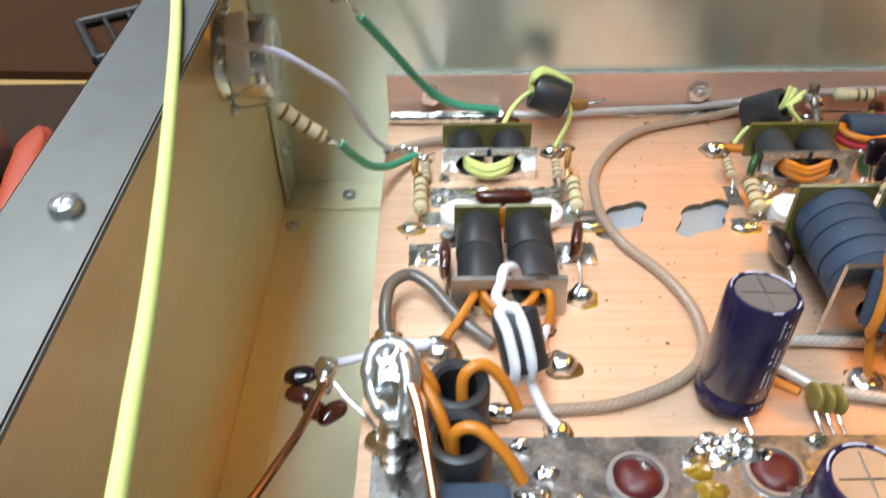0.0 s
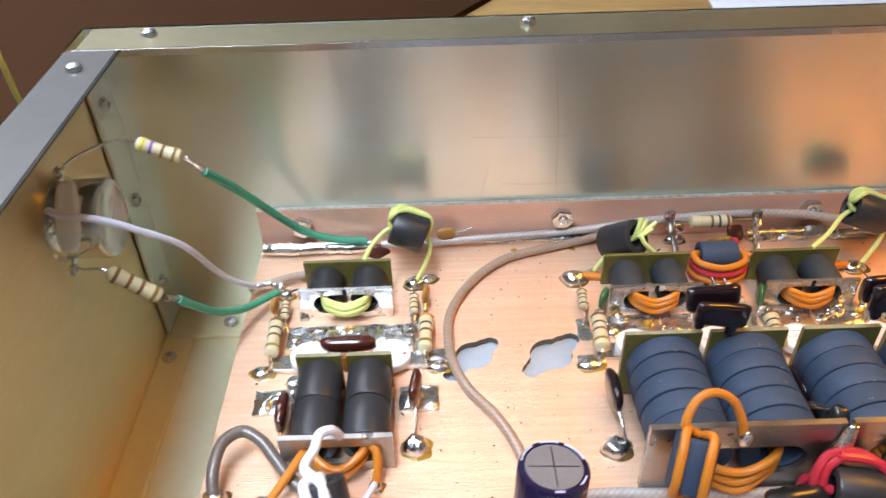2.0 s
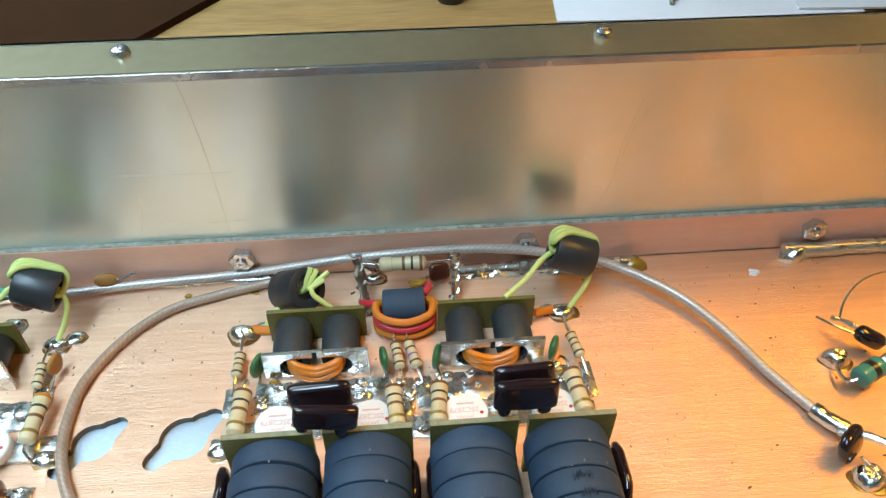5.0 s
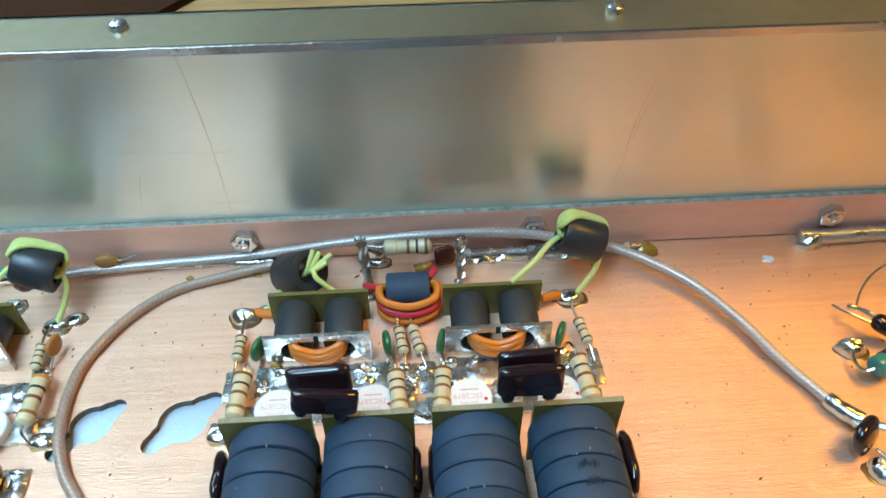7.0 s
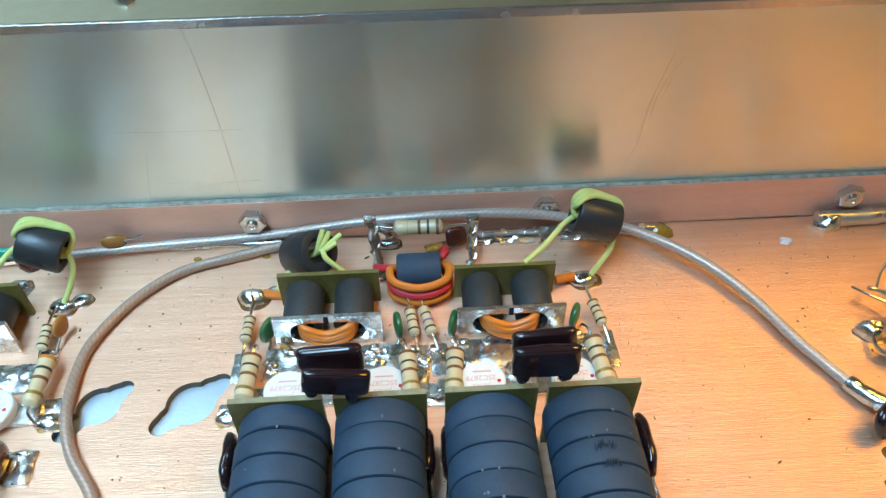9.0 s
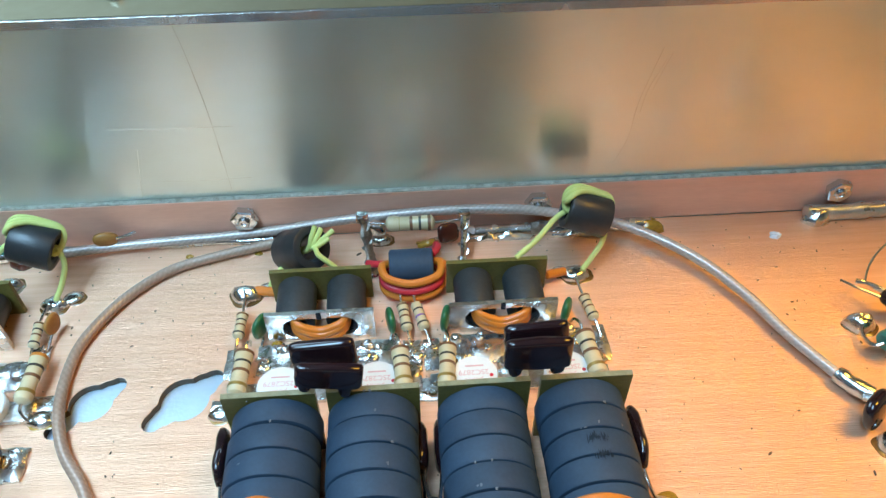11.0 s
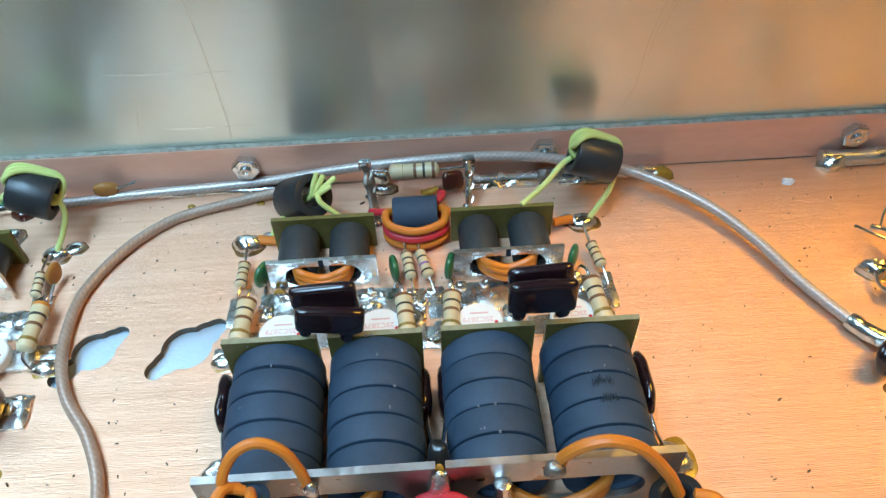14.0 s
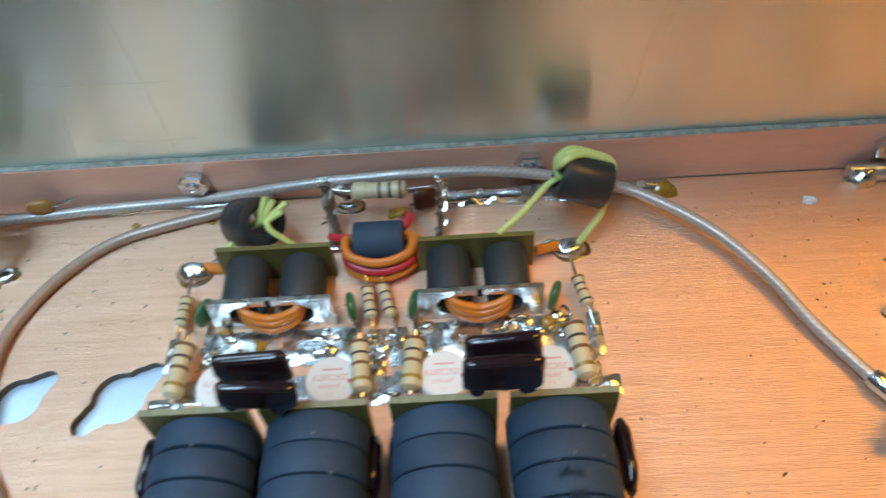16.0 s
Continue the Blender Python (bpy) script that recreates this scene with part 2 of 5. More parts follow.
PLATE_SMEAR = material("solder_smeared_copper_plate", (0.40, 0.36, 0.33), 0.36, 1.0, (0.46, 0.45, 0.43), 110, 0.9, 0.7, 260, rough_vary=0.12)
OAK = material("oak_table_top", (0.46, 0.25, 0.085), 0.45, 0.0, (0.27, 0.13, 0.04), 9, 0.9, 0.15, 60, (1, 9, 1), coat=0.15, fine=60)
# Dark brown wood, lowered further so the bench's shade is in the colour.
SHADED_WOOD = material("shaded_wood", (0.032, 0.012, 0.005), 0.7, 0.0, (0.020, 0.008, 0.003), 14, 0.8, 0.15, 70, (8, 1, 1), spec=0.12)
# Cardboard brown lowered far below its own tone to carry the bench's shade.
CARD = material("shaded_brown_cardboard", (0.042, 0.014, 0.005), 0.9, 0.0, (0.032, 0.011, 0.004), 40, 0.6, 0.1, 400, spec=0.08)
PAPER = material("white_paper", (0.78, 0.77, 0.80), 0.7, 0.0, (0.70, 0.68, 0.70), 20, 0.4)
PLASTER = material("grey_plaster", (0.46, 0.46, 0.46), 0.9, 0.0, (0.40, 0.40, 0.40), 4, 0.6, 0.1, 80)
CEILING = material("ceiling_paint", (0.60, 0.61, 0.62), 0.9, 0.0, (0.54, 0.54, 0.56), 4, 0.5)
CARPET = material("grey_brown_carpet", (0.16, 0.13, 0.10), 0.95, 0.0, (0.10, 0.08, 0.06), 60, 0.6, 0.4, 400)
WIRE_BLACK = material("black_coated_wire", (0.015, 0.013, 0.012), 0.4)
CLEAR = material("smoky_clear_plastic", (0.20, 0.19, 0.18), 0.25, 0.0, (0.14, 0.13, 0.12), 30, 0.5, coat=0.4)
RED_PLASTIC = material("red_plastic", (0.40, 0.05, 0.02), 0.4, 0.0, (0.28, 0.03, 0.015), 30, 0.5)
STRIP_EDGE = material("frayed_pale_edge", (0.62, 0.60, 0.52), 0.6, 0.0, (0.22, 0.18, 0.12), 500, 0.9, 0.5, 700, rough_vary=0.1)
CUT_EDGE = material("dark_routed_edge", (0.10, 0.06, 0.03), 0.6, 0.0, (0.05, 0.03, 0.015), 400, 0.8)
DEBRIS = material("dark_crumbs", (0.16, 0.09, 0.05), 0.7, 0.0, (0.06, 0.04, 0.02), 900, 0.8)

# ---- mesh tools, in millimetres ----
MM = 0.001


def link_mesh(name, bm, mat, origin, smooth=35):
    bmesh.ops.recalc_face_normals(bm, faces=bm.faces)
    for v in bm.verts:
        v.co = (v.co - origin) * MM
    me = bpy.data.meshes.new(name)
    bm.to_mesh(me)
    bm.free()
    me.materials.append(mat)
    if smooth:
        me.shade_smooth()
        me.set_sharp_from_angle(angle=radians(smooth))
    return new(name, me)


def thing(name, at, label, category, group="", kind=""):
    ob = new(name)
    ob.empty_display_size = 0.005
    ob.location = Vector(at) * MM
    return tagged(ob, label, category, group, kind)


def base_of(ob):
    return Vector(ob.location) / MM if ob.parent is None else base_of(ob.parent)


def part(name, bm, mat, parent, label="", smooth=35):
    ob = link_mesh(name, bm, mat, base_of(parent), smooth)
    ob.parent = parent
    return tagged(ob, label)


def solo(name, bm, mat, label, category, group="", kind="", smooth=35):
    lo = Vector([sum(v.co[k] for v in bm.verts) / len(bm.verts) for k in range(3)])
    lo.z = min(v.co.z for v in bm.verts)
    ob = link_mesh(name, bm, mat, lo, smooth)
    ob.location = lo * MM
    return tagged(ob, label, category, group, kind)


def axes(direction):
    d = Vector(direction).normalized()
    u = d.cross(Vector((0, 0, 1)))
    u = Vector((1, 0, 0)) if u.length < 1e-4 else u.normalized()
    return d, u, u.cross(d)


def lathe(profile, at, direction=(0, 0, 1), seg=24, closed=False, squash=1.0):
    """Turns a profile of (radius, height) rows round an axis through at. closed: the profile is a loop (a ring)."""
    bm = bmesh.new()
    d, u, w = axes(direction)
    at = Vector(at)
    rings = []
    for r, h in profile:
        if r < 1e-6:
            rings.append([bm.verts.new(at + d * h)])
        else:
            rings.append([bm.verts.new(at + d * h + (u * math.cos(a) + w * math.sin(a) * squash) * r) for a in (2 * math.pi * k / seg for k in range(seg))])
    pairs = list(zip(rings, rings[1:])) + ([(rings[-1], rings[0])] if closed else [])
    for a, b in pairs:
        for k in range(seg):
            j = (k + 1) % seg
            vs = [a[k % len(a)], a[j % len(a)], b[j % len(b)], b[k % len(b)]]
            vs = list(dict.fromkeys(vs))
            if len(vs) > 2:
                bm.faces.new(vs)
    if not closed:
        for ring in (rings[0], rings[-1]):
            if len(ring) > 2:
                bm.faces.new(ring)
    return bm


def sleeve(at, direction, r_out, r_in, length, bevel=0.6, seg=32):
    b = bevel
    rows = [(r_in, -length / 2 + b), (r_in + b, -length / 2), (r_out - b, -length / 2), (r_out - b * 0.3, -length / 2 + b * 0.3), (r_out, -length / 2 + b),
            (r_out, length / 2 - b), (r_out - b * 0.3, length / 2 - b * 0.3), (r_out - b, length / 2), (r_in + b, length / 2), (r_in, length / 2 - b)]
    return lathe(rows, at, direction, seg, closed=True)


def box(lo, hi, bevel=0.0, m=None):
    bm = bmesh.new()
    bmesh.ops.create_cube(bm, size=1)
    lo, hi = Vector(lo), Vector(hi)
    for v in bm.verts:
        v.co = Vector([(lo[k] + hi[k]) / 2 + v.co[k] * (hi[k] - lo[k]) for k in range(3)])
    if bevel:
        bmesh.ops.bevel(bm, geom=bm.edges[:], offset=bevel, segments=2, affect="EDGES")
    if m is not None:
        bmesh.ops.transform(bm, matrix=m, verts=bm.verts)
    return bm


def spline(pts, step=6):
    """A smooth line through the points."""
    p = [Vector(q) for q in pts]
    p = [p[0] * 2 - p[1]] + p + [p[-1] * 2 - p[-2]]
    out = []
    for k in range(1, len(p) - 2):
        for j in range(step):
            s = j / step
            a, b, c, d = p[k - 1], p[k], p[k + 1], p[k + 2]
            out.append(0.5 * ((2 * b) + (c - a) * s + (2 * a - 5 * b + 4 * c - d) * s * s + (3 * b - a - 3 * c + d) * s ** 3))
    return out + [p[-2]]


def tube(pts, r, seg=10, step=6, wobble=0.0, flat=1.0):
    """A wire along a smooth line, with closed ends."""
    line = spline(pts, step)
    bm = bmesh.new()
    t0 = (line[1] - line[0]).normalized()
    u = t0.orthogonal().normalized()
    rings = []
    for k, q in enumerate(line):
        t = (line[min(k + 1, len(line) - 1)] - line[max(k - 1, 0)]).normalized()
        u = (u - t * u.dot(t)).normalized()
        w = t.cross(u)
        rr = r * (1 + wobble * noise.noise(q * 0.35))
        rings.append([bm.verts.new(q + (u * math.cos(a) + w * math.sin(a) * flat) * rr) for a in (2 * math.pi * j / seg for j in range(seg))])
    uv = bm.loops.layers.uv.new("along")
    run = [0.0]
    for p, q in zip(line, line[1:]):
        run.append(run[-1] + (q - p).length)
    for i, (a, b) in enumerate(zip(rings, rings[1:])):
        for k in range(seg):
            f = bm.faces.new((a[k], a[(k + 1) % seg], b[(k + 1) % seg], b[k]))
            for loop, at in zip(f.loops, ((run[i], k), (run[i], k + 1), (run[i + 1], k + 1), (run[i + 1], k))):
                loop[uv].uv = (at[0], at[1] / seg)
    for ring, end in ((rings[0], line[0] - t0 * r * 0.35), (rings[-1], line[-1] + (line[-1] - line[-2]).normalized() * r * 0.35)):
        tip = bm.verts.new(end)
        for k in range(seg):
            bm.faces.new((ring[k], ring[(k + 1) % seg], tip))
    return bm


def join(*parts):
    out = bmesh.new()
    for b in parts:
        me = bpy.data.meshes.new("joined")
        b.to_mesh(me)
        b.free()
        out.from_mesh(me)
        bpy.data.meshes.remove(me)
    return out


def dome(at, rx, ry, h, seed=0, rough=0.18, seg=22, rings=8, peak=0.62, base=0.0):
    """A frozen lump: a low dome with an uneven rim and a rippled skin, resting at at."""
    bm = bmesh.new()
    at = Vector(at)
    rows = []
    for i in range(rings + 1):
        s = i / rings
        a = s * math.pi / 2
        row = []
        for k in range(seg):
            f = 2 * math.pi * k / seg
            rim = 1 + rough * noise.noise(Vector((math.cos(f) * 1.3, math.sin(f) * 1.3, seed * 7.1)))
            r = math.cos(a) ** peak * rim
            z = h * math.sin(a) ** 1.3 * (1 + rough * noise.noise(Vector((math.cos(f) * r * 2, math.sin(f) * r * 2, seed * 3.3 + 9))))
            row.append(bm.verts.new(at + Vector((rx * r * math.cos(f), ry * r * math.sin(f), z + base))))
            if i == rings:
                break
        rows.append(row)
    for a, b in zip(rows, rows[1:]):
        for k in range(seg):
            vs = list(dict.fromkeys([a[k], a[(k + 1) % seg], b[(k + 1) % len(b)], b[k % len(b)]]))
            if len(vs) > 2:
                bm.faces.new(vs)
    bm.faces.new(rows[0])
    return bm


def pillow(at, size, m=None, power=3.2, seed=0, lump=0.05, seg=20, rings=12):
    """A rounded slab like a dipped capacitor."""
    bm = bmesh.new()
    sx, sy, sz = (s / 2 for s in size)
    sg = lambda v, e: math.copysign(abs(v) ** e, v)
    e = 2 / power
    rows = []
    for i in range(rings + 1):
        a = -math.pi / 2 + math.pi * i / rings
        row = []
        for k in range(1 if i in (0, rings) else seg):
            f = 2 * math.pi * k / seg
            q = Vector((sx * sg(math.cos(a), e) * sg(math.cos(f), e), sy * sg(math.cos(a), 0.8) * sg(math.sin(f), 0.8), sz * sg(math.sin(a), e)))
            q *= 1 + lump * noise.noise(q * 0.35 + Vector((seed * 5.7, 0, 0)))
            row.append(bm.verts.new(q))
        rows.append(row)
    for a, b in zip(rows, rows[1:]):
        for k in range(seg):
            vs = list(dict.fromkeys([a[k % len(a)], a[(k + 1) % len(a)], b[(k + 1) % len(b)], b[k % len(b)]]))
            if len(vs) > 2:
                bm.faces.new(vs)
    mat = Matrix.Translation(at) @ (m if m is not None else Matrix())
    bmesh.ops.transform(bm, matrix=mat, verts=bm.verts)
    return bm


def turn(rx=0, ry=0, rz=0):
    return Euler([radians(a) for a in (rx, ry, rz)]).to_matrix().to_4x4()


def sheet(outline, holes, thick, m):
    """A plate with holes: 2D loops filled, thickened, and laid by m (its own plane is xy)."""
    bm = bmesh.new()
    edges = []
    for loop in (outline, *holes):
        vs = [bm.verts.new((x, y, 0)) for x, y in loop]
        edges += [bm.edges.new((vs[k], vs[(k + 1) % len(vs)])) for k in range(len(vs))]
    bmesh.ops.triangle_fill(bm, use_beauty=True, use_dissolve=False, edges=edges)
    got = bmesh.ops.extrude_face_region(bm, geom=bm.faces[:])
    for v in (g for g in got["geom"] if isinstance(g, bmesh.types.BMVert)):
        v.co.z += thick
    bmesh.ops.transform(bm, matrix=m, verts=bm.verts)
    return bm


def rect(x0, y0, x1, y1):
    return [(x0, y0), (x1, y0), (x1, y1), (x0, y1)]


def racetrack(cx, cy, w, h, n=10):
    r = h / 2
    out = []
    for side, a0 in ((1, -90), (-1, 90)):
        for k in range(n + 1):
            a = radians(a0 + 180 * k / n)
            out.append((cx + side * (w / 2 - r) + r * math.cos(a), cy + r * math.sin(a)))
    return out


def cloud(circles, n=64):
    """The outline of overlapping circles, seen from the middle one."""
    cx, cy, _ = circles[1]
    out = []
    for k in range(n):
        a = 2 * math.pi * k / n
        d = Vector((math.cos(a), math.sin(a)))
        far = 0
        for x, y, r in circles:
            o = Vector((x - cx, y - cy))
            b = o.dot(d)
            q = r * r - (o.length_squared - b * b)
            if q > 0:
                far = max(far, b + math.sqrt(q))
        out.append((cx + d.x * far, cy + d.y * far))
    return out


def ragged_bar(x0, x1, y0, y1, top, foot=0.02):
    """A long upright bar whose cut top edge is slightly ragged."""
    bm = bmesh.new()
    rows = []
    n = int((x1 - x0) / 0.7)
    for k in range(n + 1):
        x = x0 + (x1 - x0) * k / n
        h = top + 0.22 * noise.noise(Vector((x * 0.9, 1.0, 0))) + 0.15 * noise.noise(Vector((x * 0.12, 5.0, 0)))
        g = 0.12 * noise.noise(Vector((x * 1.3, 9.0, 0)))
        rows.append([bm.verts.new(q) for q in ((x, y0, foot), (x, y0 + g * 0.5, h - 0.1), (x, (y0 + y1) / 2, h + g), (x, y1, h - 0.15), (x, y1, foot))])
    for a, b in zip(rows, rows[1:]):
        for i in range(4):
            bm.faces.new((a[i], a[i + 1], b[i + 1], b[i]))
    bm.faces.new(rows[0])
    bm.faces.new(rows[-1])
    return bm

# ---- the room, closed round the bench ----
def room():
    m = 1000
    solo("floor", box((-1.7 * m, -1.6 * m, -790), (1.9 * m, 1.7 * m, -770)), CARPET, "grey-brown carpet floor under the bench", "floor", kind="structure", smooth=0)
    solo("ceiling", box((-1.7 * m, -1.6 * m, 1650), (1.9 * m, 1.7 * m, 1700)), CEILING, "plain painted ceiling over the bench", "ceiling", kind="structure", smooth=0)
    for name, lo, hi in (("wall_north", (-1.7 * m, 1.7 * m, -790), (1.9 * m, 1.8 * m, 1700)), ("wall_south", (-1.7 * m, -1.7 * m, -790), (1.9 * m, -1.6 * m, 1700)),
                         ("wall_west", (-1.8 * m, -1.7 * m, -790), (-1.7 * m, 1.8 * m, 1700)), ("wall_east", (1.9 * m, -1.7 * m, -790), (2.0 * m, 1.8 * m, 1700))):
        solo(name, box(lo, hi), PLASTER, "plain warm plaster wall of the workroom", "wall", kind="structure", smooth=0)


room()
TABLE_Z = -40.0
table = thing("workbench", (150, 300, TABLE_Z - 30), "oak-grained wooden workbench under the chassis", "table")
part("tabletop", box((-560, -420, TABLE_Z - 30), (980, 900, TABLE_Z), 3), OAK, table)
for x in (-520, 940):
    for y in (-380, 860):
        part("leg", box((x - 30, y - 30, -770), (x + 30, y + 30, TABLE_Z - 30), 2), SHADED_WOOD, table)

# ---- chassis ----
chassis = thing("amplifier_chassis", (190, 140, -36), "open yellow-chromated aluminium amplifier chassis", "chassis")
part("base_plate", box((-39, -60, -36), (432, 307.5, -34.1), 0.3), GOLD_FLAT_LIT, chassis)
back = part("back_wall", join(box((-36, 306, -34), (430, 307.5, 88), 0.3),
                              box((-37.3, 290.0, -32.4), (-36.0, 306.4, 86), 0.3), box((-38.6, 306.0, -34), (-36.2, 307.5, 88), 0.2)), GOLD, chassis)
part("top_flange", box((-36, 289.9, 86.6), (430, 305.9, 88), 0.3), FLANGE_BACK_DIMMED, back)
part("hem", ragged_bar(-36, 430, 288.7, 289.7, 88.3, 86.0), CAN, back, "bright bare folded edge")
part("bottom_flange", box((-36, 288.5, -34), (430, 306, -32.6), 0.3), GOLD_FLAT_LIT, back)
left_wall = part("side_wall", join(box((-39, -60, -34), (-37.5, 288.8, 88), 0.3), box((-39.2, 288.0, -34), (-38.7, 307.4, 88))), GOLD_SIDE_LIT, chassis)
part("top_flange", box((-38.8, -60, 86.6), (-22.5, 289.2, 88.1), 0.35), FLANGE_DIMMED, left_wall)
part("bottom_flange", box((-37.5, -60, -34), (-26, 288.2, -32.4), 0.3), GOLD_FLAT_LIT, left_wall)
part("side_wall", join(box((430.2, -60, -34), (432, 307.5, 88), 0.3), box((417, -60, 86.6), (431, 289.2, 88.1), 0.3)), GOLD_SIDE_LIT, chassis)
part("front_wall", join(box((-39, -62, -34), (432, -60.2, 88), 0.3), box((-24, -60, 86.6), (416, -46, 88.1), 0.3)), GOLD, chassis)


def scratch(points, w):
    """A hair-fine scratch on the back wall through (x, z) points."""
    return tube([(x, 305.98, z) for x, z in points], w * 0.75, 6, 5, 0.8, 0.3)


SCRATCH = material("dull_scratch", (0.66, 0.65, 0.54), 0.38, 0.85)
for points, w in ((((112, 80), (114, 68), (116, 47), (117, 19)), 0.13), (((92.5, 36), (90.6, 27), (89, 18)), 0.10), (((246, 64), (242, 46), (241, 33), (238, 23)), 0.11), (((247.5, 60), (244, 50), (243, 42)), 0.12),
                  (((249, 62), (246.5, 54), (245, 48)), 0.10), (((86, 44), (100, 43.6), (122, 43.4)), 0.07), (((96, 24), (108, 23.4), (124, 23.8)), 0.08), (((40, 46), (46, 45.2), (52, 44.8)), 0.08)):
    part("scratch", scratch(points, w), SCRATCH, back, "thin dull scratch")


def hex_profile(r, h0, h1, at, d, phase=0.0):
    dd, u, w = axes(d)
    bm = bmesh.new()
    at = Vector(at)
    rows = []
    for h, rr in ((h0, r * 0.97), (h0 + 0.3, r), (h1 - 0.4, r), (h1, r * 0.90)):
        rows.append([bm.verts.new(at + dd * h + (u * math.cos(k * math.pi / 3 + phase) + w * math.sin(k * math.pi / 3 + phase)) * rr) for k in range(6)])
    for a, b in zip(rows, rows[1:]):
        for k in range(6):
            bm.faces.new((a[k], a[(k + 1) % 6], b[(k + 1) % 6], b[k]))
    bm.faces.new(rows[0])
    bm.faces.new(rows[-1])
    return bm


def lock_nut(x, z, phase):
    ob = thing("hex_nut", (x, 303.5, z), "zinc-plated hex nut on a bolt through the copper strip", "nut", "nuts along the copper strip")
    d = (0, -1, 0)
    part("nut", hex_profile(4.4, 0.0, 2.9, (x, 303.5, z), d, phase), STEEL, ob)
    part("bolt_end", lathe([(1.9, 0.5), (1.9, 3.4), (1.5, 3.8), (0.9, 3.8), (0.6, 3.2), (0, 3.1)], (x, 303.5, z), d, 18), STEEL, ob)


for x, z, ph in ((21.0, 9.6, 0.4), (119.6, 9.8, 0.2), (214.2, 10.2, 0.0), (315.0, 9.4, 0.3)):
    lock_nut(x, z, ph)


def screw(at, d, label="zinc-plated pan-head screw in the chassis flange", r=3.0):
    ob = thing("screw", at, label, "screw", "chassis screws")
    part("head", lathe([(r, 0), (r, 0.7), (r * 0.85, 1.5), (r * 0.5, 1.95), (r * 0.22, 2.0), (r * 0.2, 1.2), (0, 1.2)], at, d, 20), STEEL, ob)
    dd, u, w = axes(d)
    for a, b in ((u, w), (w, u)):
        part("slot", tube([Vector(at) + dd * 1.85 - a * r * 0.45, Vector(at) + dd * 1.95, Vector(at) + dd * 1.85 + a * r * 0.45], 0.28, 6, 2), BRAID, ob)


for x in (-16, 103, 228.5, 354):
    screw((x, 300, 88), (0, 0, 1), r=2.5)
for x, y in ((-29, 139), (-31, 276), (-29, 20)):
    screw((x, y, 88.1), (0, 0, 1), r=2.5)
for z in (66, 28, -10):
    screw((-36, 297, z), (1, 0, 0), "zinc-plated screw end through the corner tab", 2.6)
screw((-13, 296, -32.6), (0, 0, 1), "zinc-plated screw in the bottom flange", 2.8)
screw((-33, 277, -32.4), (0, 0, 1), "zinc-plated screw in the bottom flange", 2.8)

# ---- copper board on its heat sink ----
heat_sink = solo("heat_sink", box((14, -40, -34), (420, 298, -2.6), 0.5), ALUMINIUM, "flat milled aluminium heat sink block under the board", "heat sink")
CLOUD_A = cloud([(88.6, 247.6, 2.7), (82.8, 242.2, 6.0), (75.4, 234.2, 2.9), (77.6, 237.0, 3.3), (86.5, 245.8, 3.6)])
CLOUD_B = cloud([(115.2, 248.0, 3.0), (108.0, 241.6, 6.9), (100.8, 234.8, 3.0), (103.2, 237.2, 3.8), (112.6, 245.8, 4.2)])
board = thing("circuit_board", (200, 170, -1.6), "brushed bare copper-clad circuit board with two cloud-shaped cut-outs", "circuit board")
part("copper_face", sheet(rect(4.5, 40, 424, 303.2), [CLOUD_A, CLOUD_B], 0.3, Matrix.Translation((0, 0, -0.3))), COPPER, board, smooth=20)
part("laminate", sheet(rect(4.5, 40, 424, 303.2), [CLOUD_A, CLOUD_B], 2.2, Matrix.Translation((0, 0, -2.52))), CUT_EDGE, board, smooth=20)
strip = thing("copper_strip", (200, 304, 0), "upright dull copper-clad strip along the back wall", "copper strip")
part("copper_face", box((4.5, 303.5, 0.02), (424, 303.9, 16.7), 0.05), COPPER_STRIP, strip)
part("laminate", ragged_bar(4.5, 424, 303.92, 305.8, 17.0), STRIP_EDGE, strip, "pale fibrous cut edge")


def crumbs():
    bm = bmesh.new()
    rng = random.Random(5)
    for _ in range(520):
        x, y = rng.uniform(8, 330), rng.uniform(165, 299)
        if any((Vector((x, y)) - Vector(c)).length < 9 for c in ((82, 243), (108, 241), (88, 247), (115, 247), (76, 234), (101, 233))):
            continue
        s = rng.uniform(0.12, 0.30) * (1.9 if rng.random() < 0.14 else 1)
        got = bmesh.ops.create_icosphere(bm, subdivisions=1, radius=s)
        mm = Matrix.Translation((x, y, s * 0.4)) @ turn(rng.uniform(0, 90), 0, rng.uniform(0, 180)) @ Matrix.Diagonal((rng.uniform(0.8, 2.2), 0.8, 0.6, 1))
        bmesh.ops.transform(bm, matrix=mm, verts=got["verts"])
    solo("crumbs", bm, DEBRIS, "dark crumbs of flux and swarf lying on the copper", "debris", kind="stuff")


crumbs()
solo("white_crumb", dome((292.5, 292, 0), 2.3, 1.3, 1.1, 3, 0.6, 12, 4), WHITE, "small white shaving lying on the copper board", "debris")

# ---- solder joints ----
def joint(x, y, rx, ry, h, seed, flux=FLUX, rim=1.18, label="shiny domed solder joint with a dark flux rim on the copper"):
    ob = thing("solder_joint", (x, y, 0), label, "solder joint", "solder joints on the board")
    part("flux_rim", dome((x + 0.4, y - 0.2, 0), rx * rim, ry * rim, 0.3, seed + 50, 0.28, 32, 4), flux, ob, "dark flux rim")
    part("solder", dome((x, y, 0.05), rx, ry, h, seed, 0.22), SOLDER, ob)
    return ob


